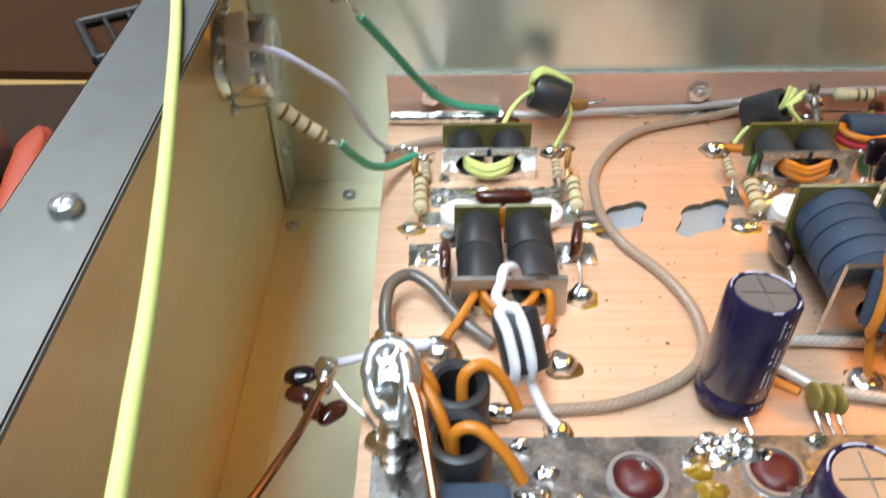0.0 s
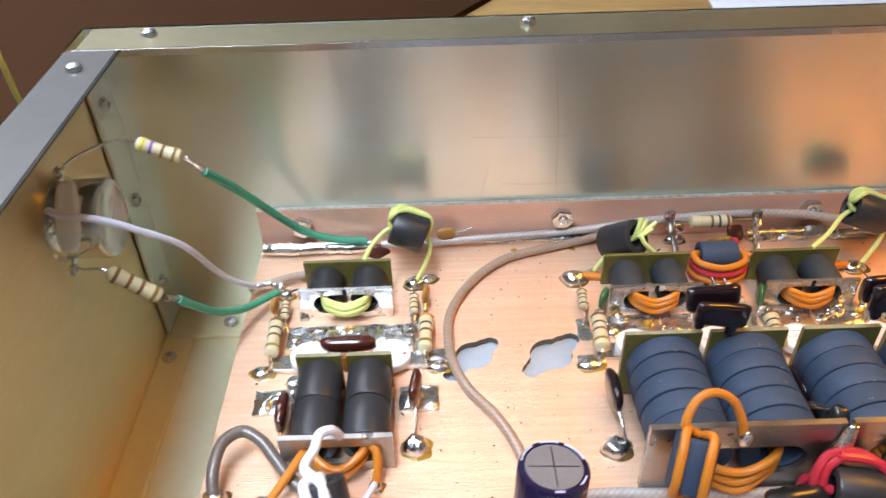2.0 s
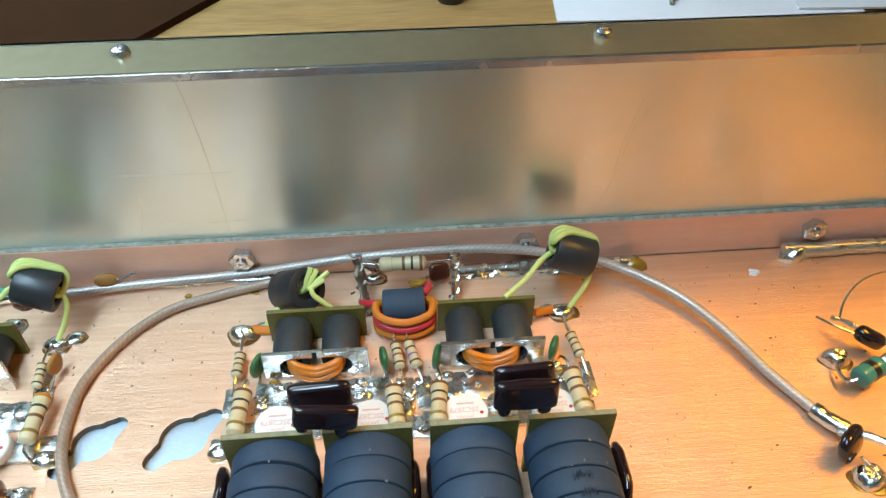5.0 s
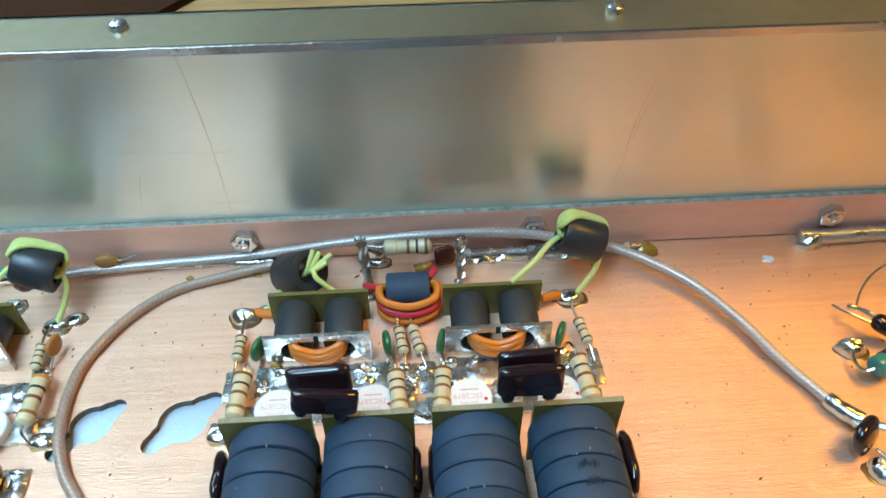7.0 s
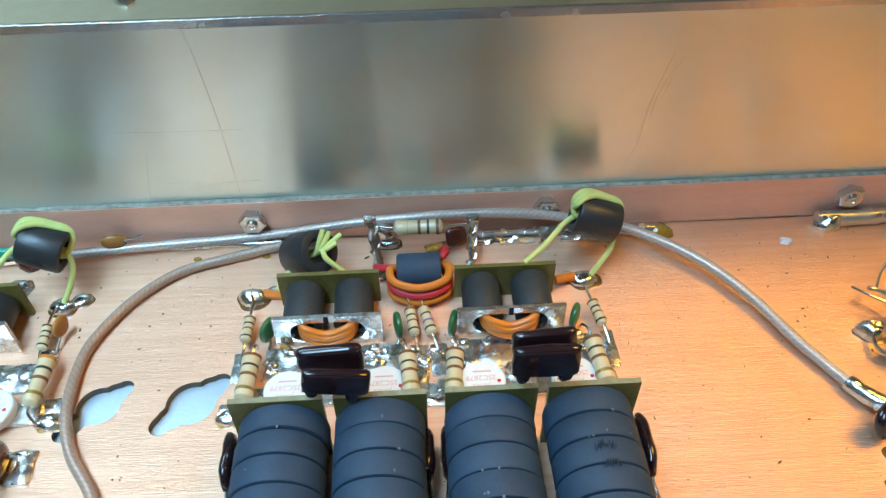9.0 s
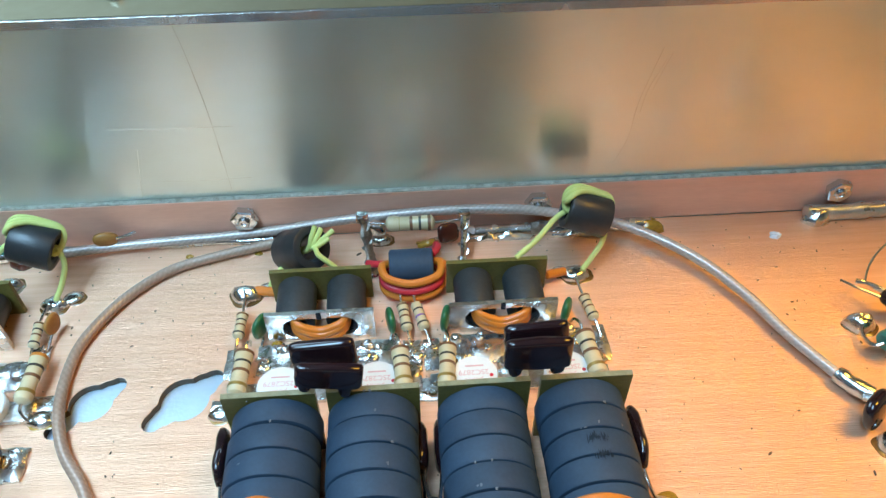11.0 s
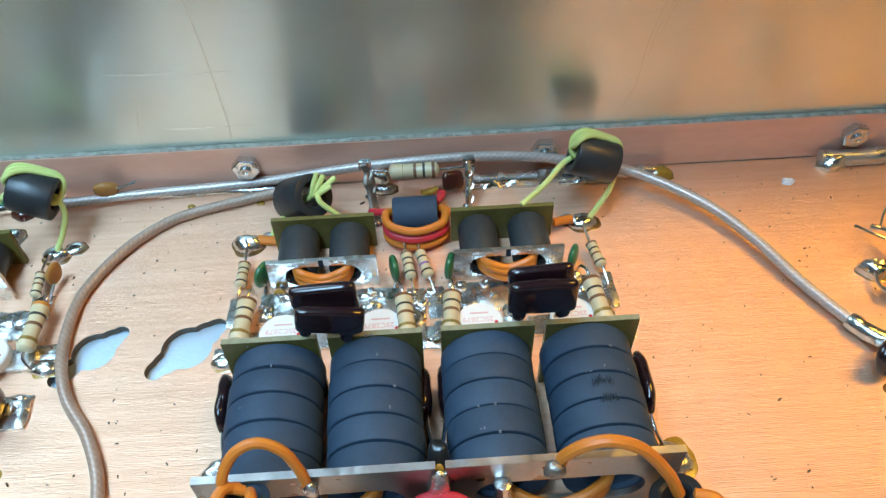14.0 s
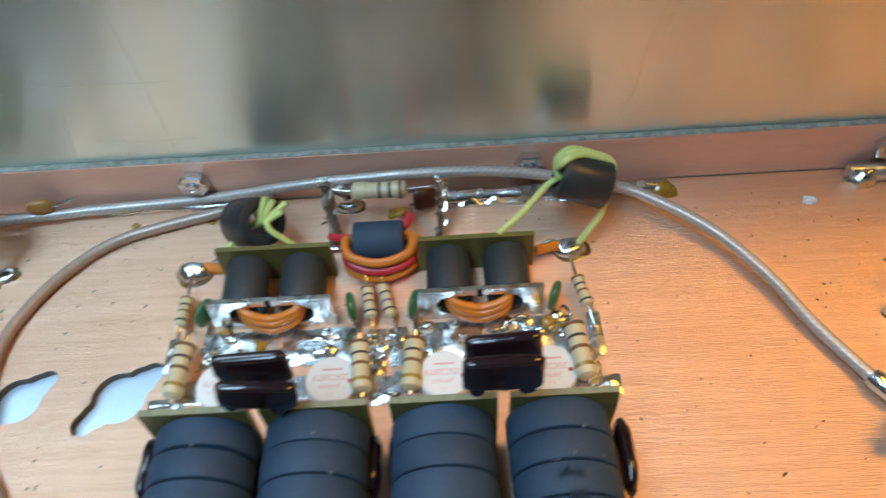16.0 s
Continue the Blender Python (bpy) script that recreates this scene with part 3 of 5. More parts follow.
for k, row in enumerate(((121, 278, 4.6, 3.6, 3.2, FLUX), (127.5, 280, 3.4, 2.2, 2.0, FLUX_AMBER), (223, 279.5, 4.8, 3.4, 2.6, FLUX), (218.5, 281, 3.0, 2.0, 1.6, FLUX_AMBER),
                         (63.5, 278, 4.0, 3.0, 2.6, FLUX), (68, 281, 3.0, 2.4, 1.2, FLUX), (48, 287, 3.4, 2.8, 2.6, FLUX), (230, 200, 5.2, 4.8, 2.2, FLUX_AMBER),
                         (121.5, 203.5, 4.4, 3.8, 3.0, FLUX), (64, 206, 4.0, 3.8, 4.2, FLUX_AMBER), (55.5, 181.5, 4.4, 4.2, 3.6, FLUX), (23.5, 186.5, 4.8, 4.4, 3.6, FLUX),
                         (9.5, 190, 3.8, 3.6, 4.6, FLUX), (53, 193.5, 2.0, 1.8, 2.2, FLUX), (14.5, 237, 3.6, 2.8, 1.8, FLUX_AMBER), (71, 237.5, 4.0, 2.6, 1.8, FLUX_AMBER),
                         (132, 174.5, 5.4, 4.6, 3.6, FLUX), (119.5, 236, 4.2, 2.4, 1.8, FLUX_AMBER), (303, 253.5, 4.6, 3.6, 4.2, FLUX), (295, 214, 5.0, 4.0, 4.0, FLUX),
                         (162.5, 299, 4.0, 2.4, 2.6, FLUX), (30, 279, 3.0, 2.4, 2.4, FLUX_AMBER), (52, 161, 3.4, 3.0, 3.0, FLUX), (13, 160, 5.0, 4.0, 3.0, FLUX))):
    x, y, rx, ry, h, fl = row
    joint(x, y, rx, ry, h, k * 3 + 1, fl)


def lug(x0, y0, x1, y1, h, seed):
    """A crumpled tinned tab."""
    bm = bmesh.new()
    nx, ny = max(3, int((x1 - x0) / 1.2)), max(3, int((y1 - y0) / 1.2))
    grid = []
    for i in range(nx + 1):
        for j in range(ny + 1):
            u, v = i / nx, j / ny
            edge = min(u, 1 - u, v, 1 - v) * 6
            q = Vector((x0 + (x1 - x0) * u, y0 + (y1 - y0) * v, 0))
            wave = 1.25 * noise.noise(q * 0.30 + Vector((0, 0, seed * 4.1))) * 0.8 + noise.noise(q * 0.75 + Vector((0, 0, seed * 2.3))) * 0.55
            q.z = 0.25 + h * (0.45 + 0.55 * min(1, edge)) * (0.75 + 0.6 * wave)
            q.z = max(q.z, 0.2)
            q.x += 0.5 * noise.noise(q * 0.4 + Vector((seed, 3, 0)))
            q.y += 0.5 * noise.noise(q * 0.4 + Vector((seed, 9, 0)))
            grid.append(bm.verts.new(q))
    at = lambda i, j: grid[i * (ny + 1) + j]
    for i in range(nx):
        for j in range(ny):
            bm.faces.new((at(i, j), at(i + 1, j), at(i + 1, j + 1), at(i, j + 1)))
    rim = [at(i, 0) for i in range(nx)] + [at(nx, j) for j in range(ny)] + [at(i, ny) for i in range(nx, 0, -1)] + [at(0, j) for j in range(ny, 0, -1)]
    low = [bm.verts.new((v.co.x, v.co.y, 0.02)) for v in rim]
    for k in range(len(rim)):
        j = (k + 1) % len(rim)
        bm.faces.new((rim[k], rim[j], low[j], low[k]))
    return solo("tinned_tab", bm, SOLDER_DULL, "crumpled shiny tinned foil tab soldered to the copper", "solder tab", "tinned tabs", smooth=50)


for k, row in enumerate(((127, 247.5, 146, 258, 1.1), (147, 247.5, 167, 257.8, 1.1), (180, 247.5, 198, 257.8, 1.1), (199, 247.5, 221, 258, 1.1), (168.2, 246, 173.5, 257, 1.0), (174.2, 246, 179, 257, 1.0),
                         (224.3, 246, 227.8, 259, 0.8), (118, 247, 122.5, 257, 0.8), (170, 236, 178, 243, 1.6), (21, 247, 41, 257, 1.8), (42.5, 247, 64, 257, 1.8), (14.5, 219.5, 27, 229, 2.2),
                         (59, 219.5, 71, 229, 2.2), (62, 254, 67.5, 262, 1.4), (116, 236.5, 125, 240, 1.0), (222, 235.5, 230, 240.5, 1.4), (64.5, 240, 74, 245, 1.0))):
    lug(*row, k + 2)

splash = random.Random(21)
for x0, x1, y0, y1, n in ((128, 166, 249, 258, 13), (181, 221, 249, 258, 13), (22, 63, 248, 256, 14), (169, 178, 246, 256, 5), (16, 27, 221, 228, 3), (60, 69, 221, 228, 3), (171, 177, 237, 242, 3)):
    for k in range(n):
        x, y = splash.uniform(x0, x1), splash.uniform(y0, y1)
        solo("solder_joint", dome((x, y, 0.8), splash.uniform(1.0, 2.6), splash.uniform(0.9, 2.0), splash.uniform(0.9, 2.0), k + int(x), 0.4, 16, 5), FLUX_AMBER if k % 6 == 5 else SOLDER, "small bright solder lump on a tinned tab" if k % 6 != 5 else "small amber flux bead on a tinned tab", "solder joint", "solder on the tabs")


def pipe(x0, x1, y, z, r, seed, label, mat=SOLDER):
    pts = [(x0 + (x1 - x0) * k / 6, y + 0.3 * math.sin(k * 2.1 + seed), z) for k in range(7)]
    return solo("tinned_strap", tube(pts, r, 14, 4, 0.25, 0.8), mat, label, "solder strap", "tinned straps along the strip")


pipe(6, 47, 298.5, 2.4, 2.5, 1, "tinned braid strap soldered along the back of the board")
lug(191, 296.2, 213, 302.0, 2.6, 31)
lug(219, 296.2, 236, 301.6, 2.4, 34)
pipe(190, 252, 299.0, 1.8, 2.2, 5, "tinned braid strap with scorched flux at its end")
pipe(90, 137, 301.4, 1.0, 1.2, 3, "thin tinned line soldered along the foot of the strip")
pipe(305, 372, 299.5, 2.4, 2.7, 9, "smooth tinned tube soldered below the copper strip", SOLDER_SATIN)
solo("solder_blob", dome((309, 298.6, 0), 5.0, 3.6, 4.2, 5, 0.3), SOLDER, "bright solder blob closing the tinned tube", "solder")
solo("flux_patch", dome((251, 298.5, 0), 5.5, 3.2, 3.4, 4, 0.35), FLUX_AMBER, "amber burnt flux at the end of the strap", "flux")
solo("flux_patch", dome((49, 297.5, 0), 4.5, 3.2, 3.0, 6, 0.35), MICA_RED, "dark red-brown flux lump beside the strap", "flux")
solo("braid_patch", dome((216, 299.2, 1.6), 6.0, 2.2, 3.2, 8, 0.4), BRAID, "dark oxidised patch of braid on the strap", "braid")
solo("flux_patch", dome((123, 296, 0), 1.4, 1.1, 0.4, 4, 0.35, 12, 4), FLUX_AMBER, "small amber flux spot on the copper", "flux")
solo("flux_patch", dome((101, 296.2, 0), 1.2, 1.0, 0.5, 6, 0.35, 12, 4), FLUX_AMBER, "small amber flux spot on the copper", "flux")

# ---- parts that are used again and again ----
def resistor(p0, p1, r, bands, tail0=None, tail1=None, label="beige axial resistor with colour bands", caps=0.12):
    p0, p1 = Vector(p0), Vector(p1)
    d = p1 - p0
    L = d.length
    ob = thing("resistor", (p0 + p1) / 2, label, "resistor", "axial resistors")
    e = min(0.24 * L, r * 1.7)
    body = [(0, 0), (r * 0.55, 0.02 * L), (r * 0.9, 0.06 * L), (r * 1.0, 0.5 * e), (r * 0.97, e), (r * (1 - caps), e * 1.25), (r * (1 - caps), L - e * 1.25), (r * 0.97, L - e), (r, L - 0.5 * e), (r * 0.9, L * 0.94), (r * 0.55, L * 0.98), (0, L)]
    part("body", lathe(body, p0, d, 20), RESISTOR, ob)
    for s, mat in bands:
        h = s * L
        rr = r * (1.0 if h < e or h > L - e else 1 - caps) + 0.07
        part("band", lathe([(rr - 0.2, h - 0.030 * L), (rr, h - 0.030 * L), (rr, h + 0.030 * L), (rr - 0.2, h + 0.030 * L)], p0, d, 20, closed=True), mat, ob)
    for end, tail in ((p0, tail0), (p1, tail1)):
        if tail:
            part("lead", tube([end + (Vector(tail[0]) - end) * 0.0, *tail], 0.42, 8, 5), LEAD, ob)
    return ob


def slab(name, at, size, m, mat, label, seed=0, legs=(), category="capacitor", group="dipped capacitors", lump=0.06, power=3.4):
    ob = thing(name, at, label, category, group)
    part("body", pillow(at, size, m, power, seed, lump), mat, ob)
    for leg in legs:
        part("lead", tube(leg, 0.45, 8, 5), LEAD, ob)
    return ob


def wire(name, pts, r, mat, label, seg=10, category="wire", group=""):
    return solo(name, tube(pts, r, seg, 7), mat, label, category, group)


def plate(parent, name, x0, x1, y, z0, z1, thick, mat, hole=None):
    """An upright plate across the x axis, its front face at y."""
    outline = rect(x0, z0, x1, z1)
    m = Matrix.Translation((0, y + thick, 0)) @ turn(90, 0, 0)
    ob = part(name, sheet(outline, [hole] if hole else [], thick, m), mat, parent, smooth=20)
    return ob


def small_transformer(x0, x1, y0, y1, top, wire_mat, turns, wr, label):
    """Two short ferrite sleeves between an olive plate and a tinned plate, with a few turns of wire."""
    cx = (x0 + x1) / 2
    ob = thing("ferrite_transformer", (cx, (y0 + y1) / 2, 0), label, "transformer", "input transformers")
    r = (top - 0.6) / 2
    plate(ob, "back_plate", x0, x1, y1 - 0.2, 0.1, top + 0.8, 1.4, LAMINATE)
    fp = plate(ob, "front_plate", x0 - 0.3, x1 + 0.6, y0, 0.1, top, 1.3, SOLDER_DULL, racetrack(cx, top * 0.50, (x1 - x0) * 0.72, top * 0.64))
    # Dark bar painted as the shade of a slit; no gap is cut.
    part("slit_shade", box((cx - 0.7, y0 - 0.15, top * 0.78), (cx + 0.7, y0 + 0.3, top + 0.1), 0.1), SOOT_AND_SLIT_SHADE, fp)
    for s in (-1, 1):
        part("core", sleeve((cx + s * (x1 - x0) * 0.245, (y0 + y1) / 2 + 0.6, r + 0.4), (0, 1, 0), r, r * 0.5, y1 - y0 - 2.2, 0.8), FERRITE_DARK if wire_mat is YELLOW else FERRITE_GREY, ob)
    w = (x1 - x0) * 0.25
    for k in range(turns):
        z = top * 0.70 - k * top * 0.27 / max(1, turns - 1)
        out = 1.3 + 0.5 * (k % 2) + 0.25 * k
        pts = [(cx - w, y0 + 6, z), (cx - w, y0 + 1.5, z), (cx - w * 0.72, y0 - out * 0.6, z - 0.5), (cx, y0 - out, z - 2.1), (cx + w * 0.72, y0 - out * 0.6, z - 0.5), (cx + w, y0 + 1.5, z), (cx + w, y0 + 6, z)]
        part("winding", tube(pts, wr, 10, 6), wire_mat, ob)
    return ob


small_transformer(130.2, 160.0, 259.2, 275.0, 12.2, ORANGE, 4, 1.15, "small ferrite transformer with orange windings and a tinned front plate")
small_transformer(182.4, 212.6, 259.2, 275.0, 12.2, ORANGE, 4, 1.15, "small ferrite transformer with orange windings and a tinned front plate")
small_transformer(25, 55.5, 262, 276, 12.6, YELLOW, 5, 0.95, "small ferrite transformer with yellow windings and a tinned front plate")


def big_transformer(x0, x1, columns, y0, y1, r, zc, rings, ferrite, top_back, top_front, label):
    cx = (x0 + x1) / 2
    ob = thing("output_transformer", (cx, (y0 + y1) / 2, 0), label, "transformer", "output transformers")
    gap = (x1 - x0) * 0.026
    for p0, p1 in ((x0 + 0.8, cx - gap), (cx + gap, x1 - 0.8)):
        bp = plate(ob, "back_plate", p0, p1, y1, 0.1, top_back, 1.5, LAMINATE)
        part("top_edge", box((p0, y1 + 0.02, top_back - 0.1), (p1, y1 + 1.48, top_back + 0.12), 0.05), LAMINATE_EDGE, bp)
    half = (columns[1] - columns[0])
    fp = plate(ob, "front_plate", x0 - 0.4, x1 + 0.4, y0 - 1.6, 0.1, top_front, 1.5, PLATE_SMEAR, racetrack(cx, zc * 0.92, half + r * 1.15, r * 1.0))
    part("top_edge", box((x0 - 0.4, y0 - 1.7, top_front - 0.3), (x1 + 0.4, y0, top_front + 0.12), 0.1), PLATE_SMEAR, fp)
    step = (y1 - y0) / rings
    for c in columns:
        for k in range(rings):
            dx, dz = random.uniform(-0.25, 0.25), random.uniform(-0.2, 0.2)
            part("ferrite_ring", sleeve((c + dx, y0 + step * (k + 0.5), zc + dz), (0, 1, 0), r, r * 0.52, step - random.choice((0.05, 0.1, 0.45)), random.uniform(0.5, 0.95), 40), ferrite, ob)
    return ob


big_a = big_transformer(124.5, 173, (137.2, 160.4), 190, 223.5, 11.0, 14.6, 5, FERRITE, 25.5, 27.5, "large output transformer of stacked grey ferrite rings between copper-clad plates")
big_b = big_transformer(175.8, 224.5, (187.3, 211.6), 190, 223.5, 11.0, 14.6, 5, FERRITE, 25.5, 27.5, "large output transformer of grey ferrite rings smudged with soot")
big_c = big_transformer(27.5, 58, (35.6, 50.2), 201, 229.5, 6.8, 7.6, 2, FERRITE_DARK, 14.6, 14.0, "output transformer of black ferrite sleeves between copper-clad plates")


def smudge(cx, zc, r, a0, a1, y0, y1, seed):
    """A thin stain that hugs a ring's skin, with an uneven outline."""
    bm = bmesh.new()
    am, ym = (a0 + a1) / 2, (y0 + y1) / 2
    mid = bm.verts.new((cx + r * math.sin(am), ym, zc + r * math.cos(am)))
    rings = []
    for q in (0.5, 1.0):
        row = []
        for k in range(26):
            f = 2 * math.pi * k / 26
            s = q * (1 + 0.9 * noise.noise(Vector((math.cos(f) * 1.6, math.sin(f) * 1.6, seed * 3.7))))
            a = am + (a1 - a0) / 2 * s * math.cos(f)
            row.append(bm.verts.new((cx + r * math.sin(a), ym + (y1 - y0) / 2 * s * math.sin(f), zc + r * math.cos(a))))
        rings.append(row)
    for k in range(26):
        j = (k + 1) % 26
        bm.faces.new((mid, rings[0][k], rings[0][j]))
        bm.faces.new((rings[0][k], rings[1][k], rings[1][j], rings[0][j]))
    return bm


soot = random.Random(5)
for am, ym, n in ((-0.20, 207.3, 26), (-0.12, 202.9, 22)):
    for k in range(n):
        a, y = am + 0.016 * k + soot.gauss(0, 0.006), ym + soot.gauss(0, 0.25)
        w, h = soot.uniform(0.007, 0.014), soot.uniform(0.35, 1.0)
        part("soot_streak", smudge(211.6, 14.6, 11.26 + 0.002 * k, a - w, a + w, y - h, y + h, k), SOOT_AND_SLIT_SHADE, big_b)
for ob, columns in ((big_a, (137.2, 160.4)), (big_b, (187.3, 211.6))):
    for c in columns:
        for k in range(5):
            a, y = soot.gauss(0, 0.45), 190.6 + 6.7 * soot.randint(0, 4) + soot.choice((0.5, 6.0, 3.2))
            w, h = soot.uniform(0.012, 0.035), soot.uniform(0.15, 0.5)
            part("chip", smudge(c, 14.6, 11.28, a - w, a + w, y - h, y + h, k + int(c)), FERRITE_CHIP, ob)

# windings inside the fronts of the large transformers
for ob, cx, w, zc, y, wr, n in ((big_a, 148.8, 11.6, 12.5, 190.4, 1.2, 3), (big_b, 199.5, 12.1, 12.5, 190.4, 1.2, 3), (big_c, 42.9, 7.3, 6.8, 199.4, 1.25, 2)):
    for k in range(n):
        z = zc + 1.5 - k * 3.0
        part("winding", tube([(cx - w, y + 8, z), (cx - w, y + 1, z), (cx - w * 0.55, y - 3.0, z - 1.5), (cx, y - 4.2 - k * 0.6, z - 2.5), (cx + w * 0.55, y - 3.0, z - 1.0), (cx + w, y + 1, z), (cx + w, y + 8, z)], wr, 10, 6), ORANGE, ob)


def transistor(x, y, label="white ceramic-capped power transistor printed in red"):
    ob = thing("power_transistor", (x, y, 0), label, "transistor", "power transistors")
    part("flange", box((x - 12.2, y - 3.2, 0.1), (x + 12.2, y + 3.2, 2.0), 0.3), SOLDER_DULL, ob)
    part("cap", lathe([(0, 2.0), (6.2, 2.0), (6.35, 2.2), (6.35, 4.6), (6.0, 5.0), (0, 5.0)], (x, y, 0), (0, 0, 1), 36), CERAMIC, ob)
    for dy, w, h in ((2.7, 2.5, 0.5),):
        part("print_bar", box((x - w, y + dy - h / 2, 5.0), (x + w, y + dy + h / 2, 5.04)), INK_RED, ob, smooth=0)
    part("print_dot", lathe([(0, 5.0), (0.55, 5.0), (0.55, 5.04), (0, 5.04)], (x + 4.4, y - 0.6, 0), (0, 0, 1), 14), RED, ob, "red dot")
    for text, size, dy in (("2SC2879", 0.0023, 0.0006), ("JAPAN", 0.0017, -0.0018), ("1 1", 0.0014, -0.0038)):
        cu = bpy.data.curves.new("lettering", "FONT")
        cu.body, cu.size, cu.align_x, cu.align_y, cu.extrude = text, size, "CENTER", "CENTER", 0.00002
        cu.materials.append(INK_RED)
        t = new("lettering", cu)
        t.parent = ob
        t.location, t.rotation_euler = (-0.0004, dy, 0.00504), (0, 0, math.pi)
    part("screw", lathe([(2.6, 2.0), (2.6, 3.2), (1.8, 4.0), (0.6, 4.1), (0.5, 3.3), (0, 3.3)], (x + 9.3, y + 4.5, 0), (0, 0, 1), 18), STEEL, ob)


for x, y in ((134.8, 240.8), (161.0, 240.8), (187.8, 240.8), (213.3, 240.8), (30.4, 239.8), (56.2, 239.8)):
    transistor(x, y)

# ---- right-hand amplifier pair ----
BIG = ((0.10, BAND_BROWN), (0.30, BAND_BLACK), (0.50, BAND_BROWN), (0.80, BAND_GOLD))
ALT = ((0.10, BAND_ORANGE), (0.30, BAND_BLACK), (0.50, BAND_BROWN), (0.80, BAND_GOLD))
SMALL = ((0.12, BAND_BROWN), (0.34, BAND_BLACK), (0.54, BAND_BROWN), (0.84, BAND_BLACK))
big_label = "large beige power resistor with brown and black bands beside a transistor"
small_label = "small beige resistor standing between a solder joint and a tab"
resistor((124.6, 252.6, 6.0), (123.4, 237.5, 5.6), 2.6, BIG, [(124.8, 255, 6.2), (124.9, 257.5, 3.5), (124.5, 258, 1)], [(123.2, 236, 5), (122.8, 235, 2.5), (122.5, 235, 0.8)], big_label)
resistor((167.4, 250.6, 6.0), (168.4, 236.5, 5.6), 2.55, BIG, [(167.2, 253, 6.4), (166.4, 256, 5), (166.0, 258, 1)], [(168.4, 235, 5), (168.6, 234, 2), (168.6, 234, 0.8)], big_label)
resistor((181.0, 250.8, 6.0), (179.6, 236.5, 5.6), 2.55, BIG, [(181.2, 253, 6.4), (181.0, 256, 5), (181.0, 258, 1)], [(179.6, 235, 5), (179.2, 234, 2), (179.2, 234, 0.8)], big_label)
resistor((219.6, 252.6, 6.2), (221.4, 237.0, 5.6), 2.6, BIG, [(219.3, 255, 6.6), (218.4, 258, 5), (218.0, 260, 1)], [(221.6, 236, 5), (222.0, 235, 2), (222.2, 235, 0.8)], big_label)
resistor((121.8, 268.0, 3.8), (121.2, 259.0, 3.4), 1.65, SMALL, [(121.8, 271, 3.8), (121.6, 275, 3.2), (121.4, 277, 2)], [(121.0, 257, 3), (120.6, 254.5, 1.6), (120.6, 254, 0.6)], small_label)
resistor((223.0, 268.0, 3.8), (224.8, 258.6, 3.4), 1.65, SMALL, [(222.6, 271, 3.8), (222.4, 275, 3.2), (222.6, 277, 2)], [(225.2, 257, 3), (225.8, 254, 1.6), (225.8, 253, 0.6)], small_label)
resistor((168.6, 268.2, 4.0), (169.9, 258.4, 3.4), 1.7, SMALL, [(168.4, 270, 4.4), (168.2, 272, 5), (168.2, 273, 5)], [(170.2, 256.6, 3), (170.6, 254, 1.6), (170.6, 253, 0.6)], small_label)
resistor((172.6, 268.2, 4.0), (175.0, 258.4, 3.4), 1.7, ((0.3, BAND_BLACK), (0.55, BAND_VIOLET), (0.8, BAND_BLACK)), [(172.4, 270, 4.4), (172.2, 272, 5), (172.2, 273, 5)], [(175.6, 256.6, 3), (176.4, 254, 1.6), (176.4, 253, 0.6)], small_label)
for x, y, rz in ((128.0, 259.5, 62), (165.2, 259.0, 100), (181.0, 258.6, 75), (216.4, 259.2, 66)):
    slab("film_capacitor", (x, y + 1.4, 6.0), (7.4, 2.6, 7.8), turn(0, 0, rz), CAP_GREEN, "small green dipped film capacitor standing on the tab", int(x), [[(x, y + 1, 3), (x, y, 1.5), (x - 0.3, y - 1.5, 0.6)]], lump=0.04, power=2.3)

# dipped slabs that stand on the back plates of the output transformers, two by two
for x, y, z, w, h, ry, drops, seed in ((150.2, 228.8, 33.8, 15.4, 8.2, -4, (), 1), (151.6, 223.4, 32.6, 15.6, 7.6, 8, ((-5.6, 1.4), (3.8, 2.6)), 2),
                                       (200.2, 229.0, 35.4, 15.2, 8.8, -5, (), 5), (199.8, 223.2, 36.8, 15.6, 9.2, 1, ((-5.2, 3.0), (4.8, 2.8)), 6)):
    m = turn(-6, ry, 0)
    cap = slab("mica_capacitor", (x, y, z), (w, 3.0, h), m, MICA, "glossy dark brown dipped mica capacitor standing on the transformer plate", seed,
               [[(x + s, y, z - 3), (x + s, (y + 226.6) / 2, 27.6), (x + s, 226.0, 25.2)] for s in (-4.6, 4.2)], group="mica capacitors", lump=0.07, power=8)
    for s, drop in drops:
        part("drip", pillow(Vector((x, y, z)) + m @ Vector((s, 0.1, -2.2 - drop / 2)), (3.6, 2.6, 4.4 + drop), m, 2.3, seed + int(s), 0.2), MICA, cap)
for x, y0, y1, seed in ((123.0, 211.5, 226.5, 3), (171.8, 211, 225, 5), (177.0, 211, 225, 8), (226.0, 209, 226, 9)):
    slab("mica_capacitor", (x, (y0 + y1) / 2, 7.6), (y1 - y0, 3.8, 8.6), turn(0, 8, 90), MICA, "glossy dark brown dipped capacitor beside the ferrite rings", seed,
         [[(x, y0 + 1, 7), (x + 0.4, y0 - 4, 6), (x + (1.2 if x < 150 else (3 if x > 200 else 0)), y0 - 8, 2)]], group="side capacitors", lump=0.12, power=3)
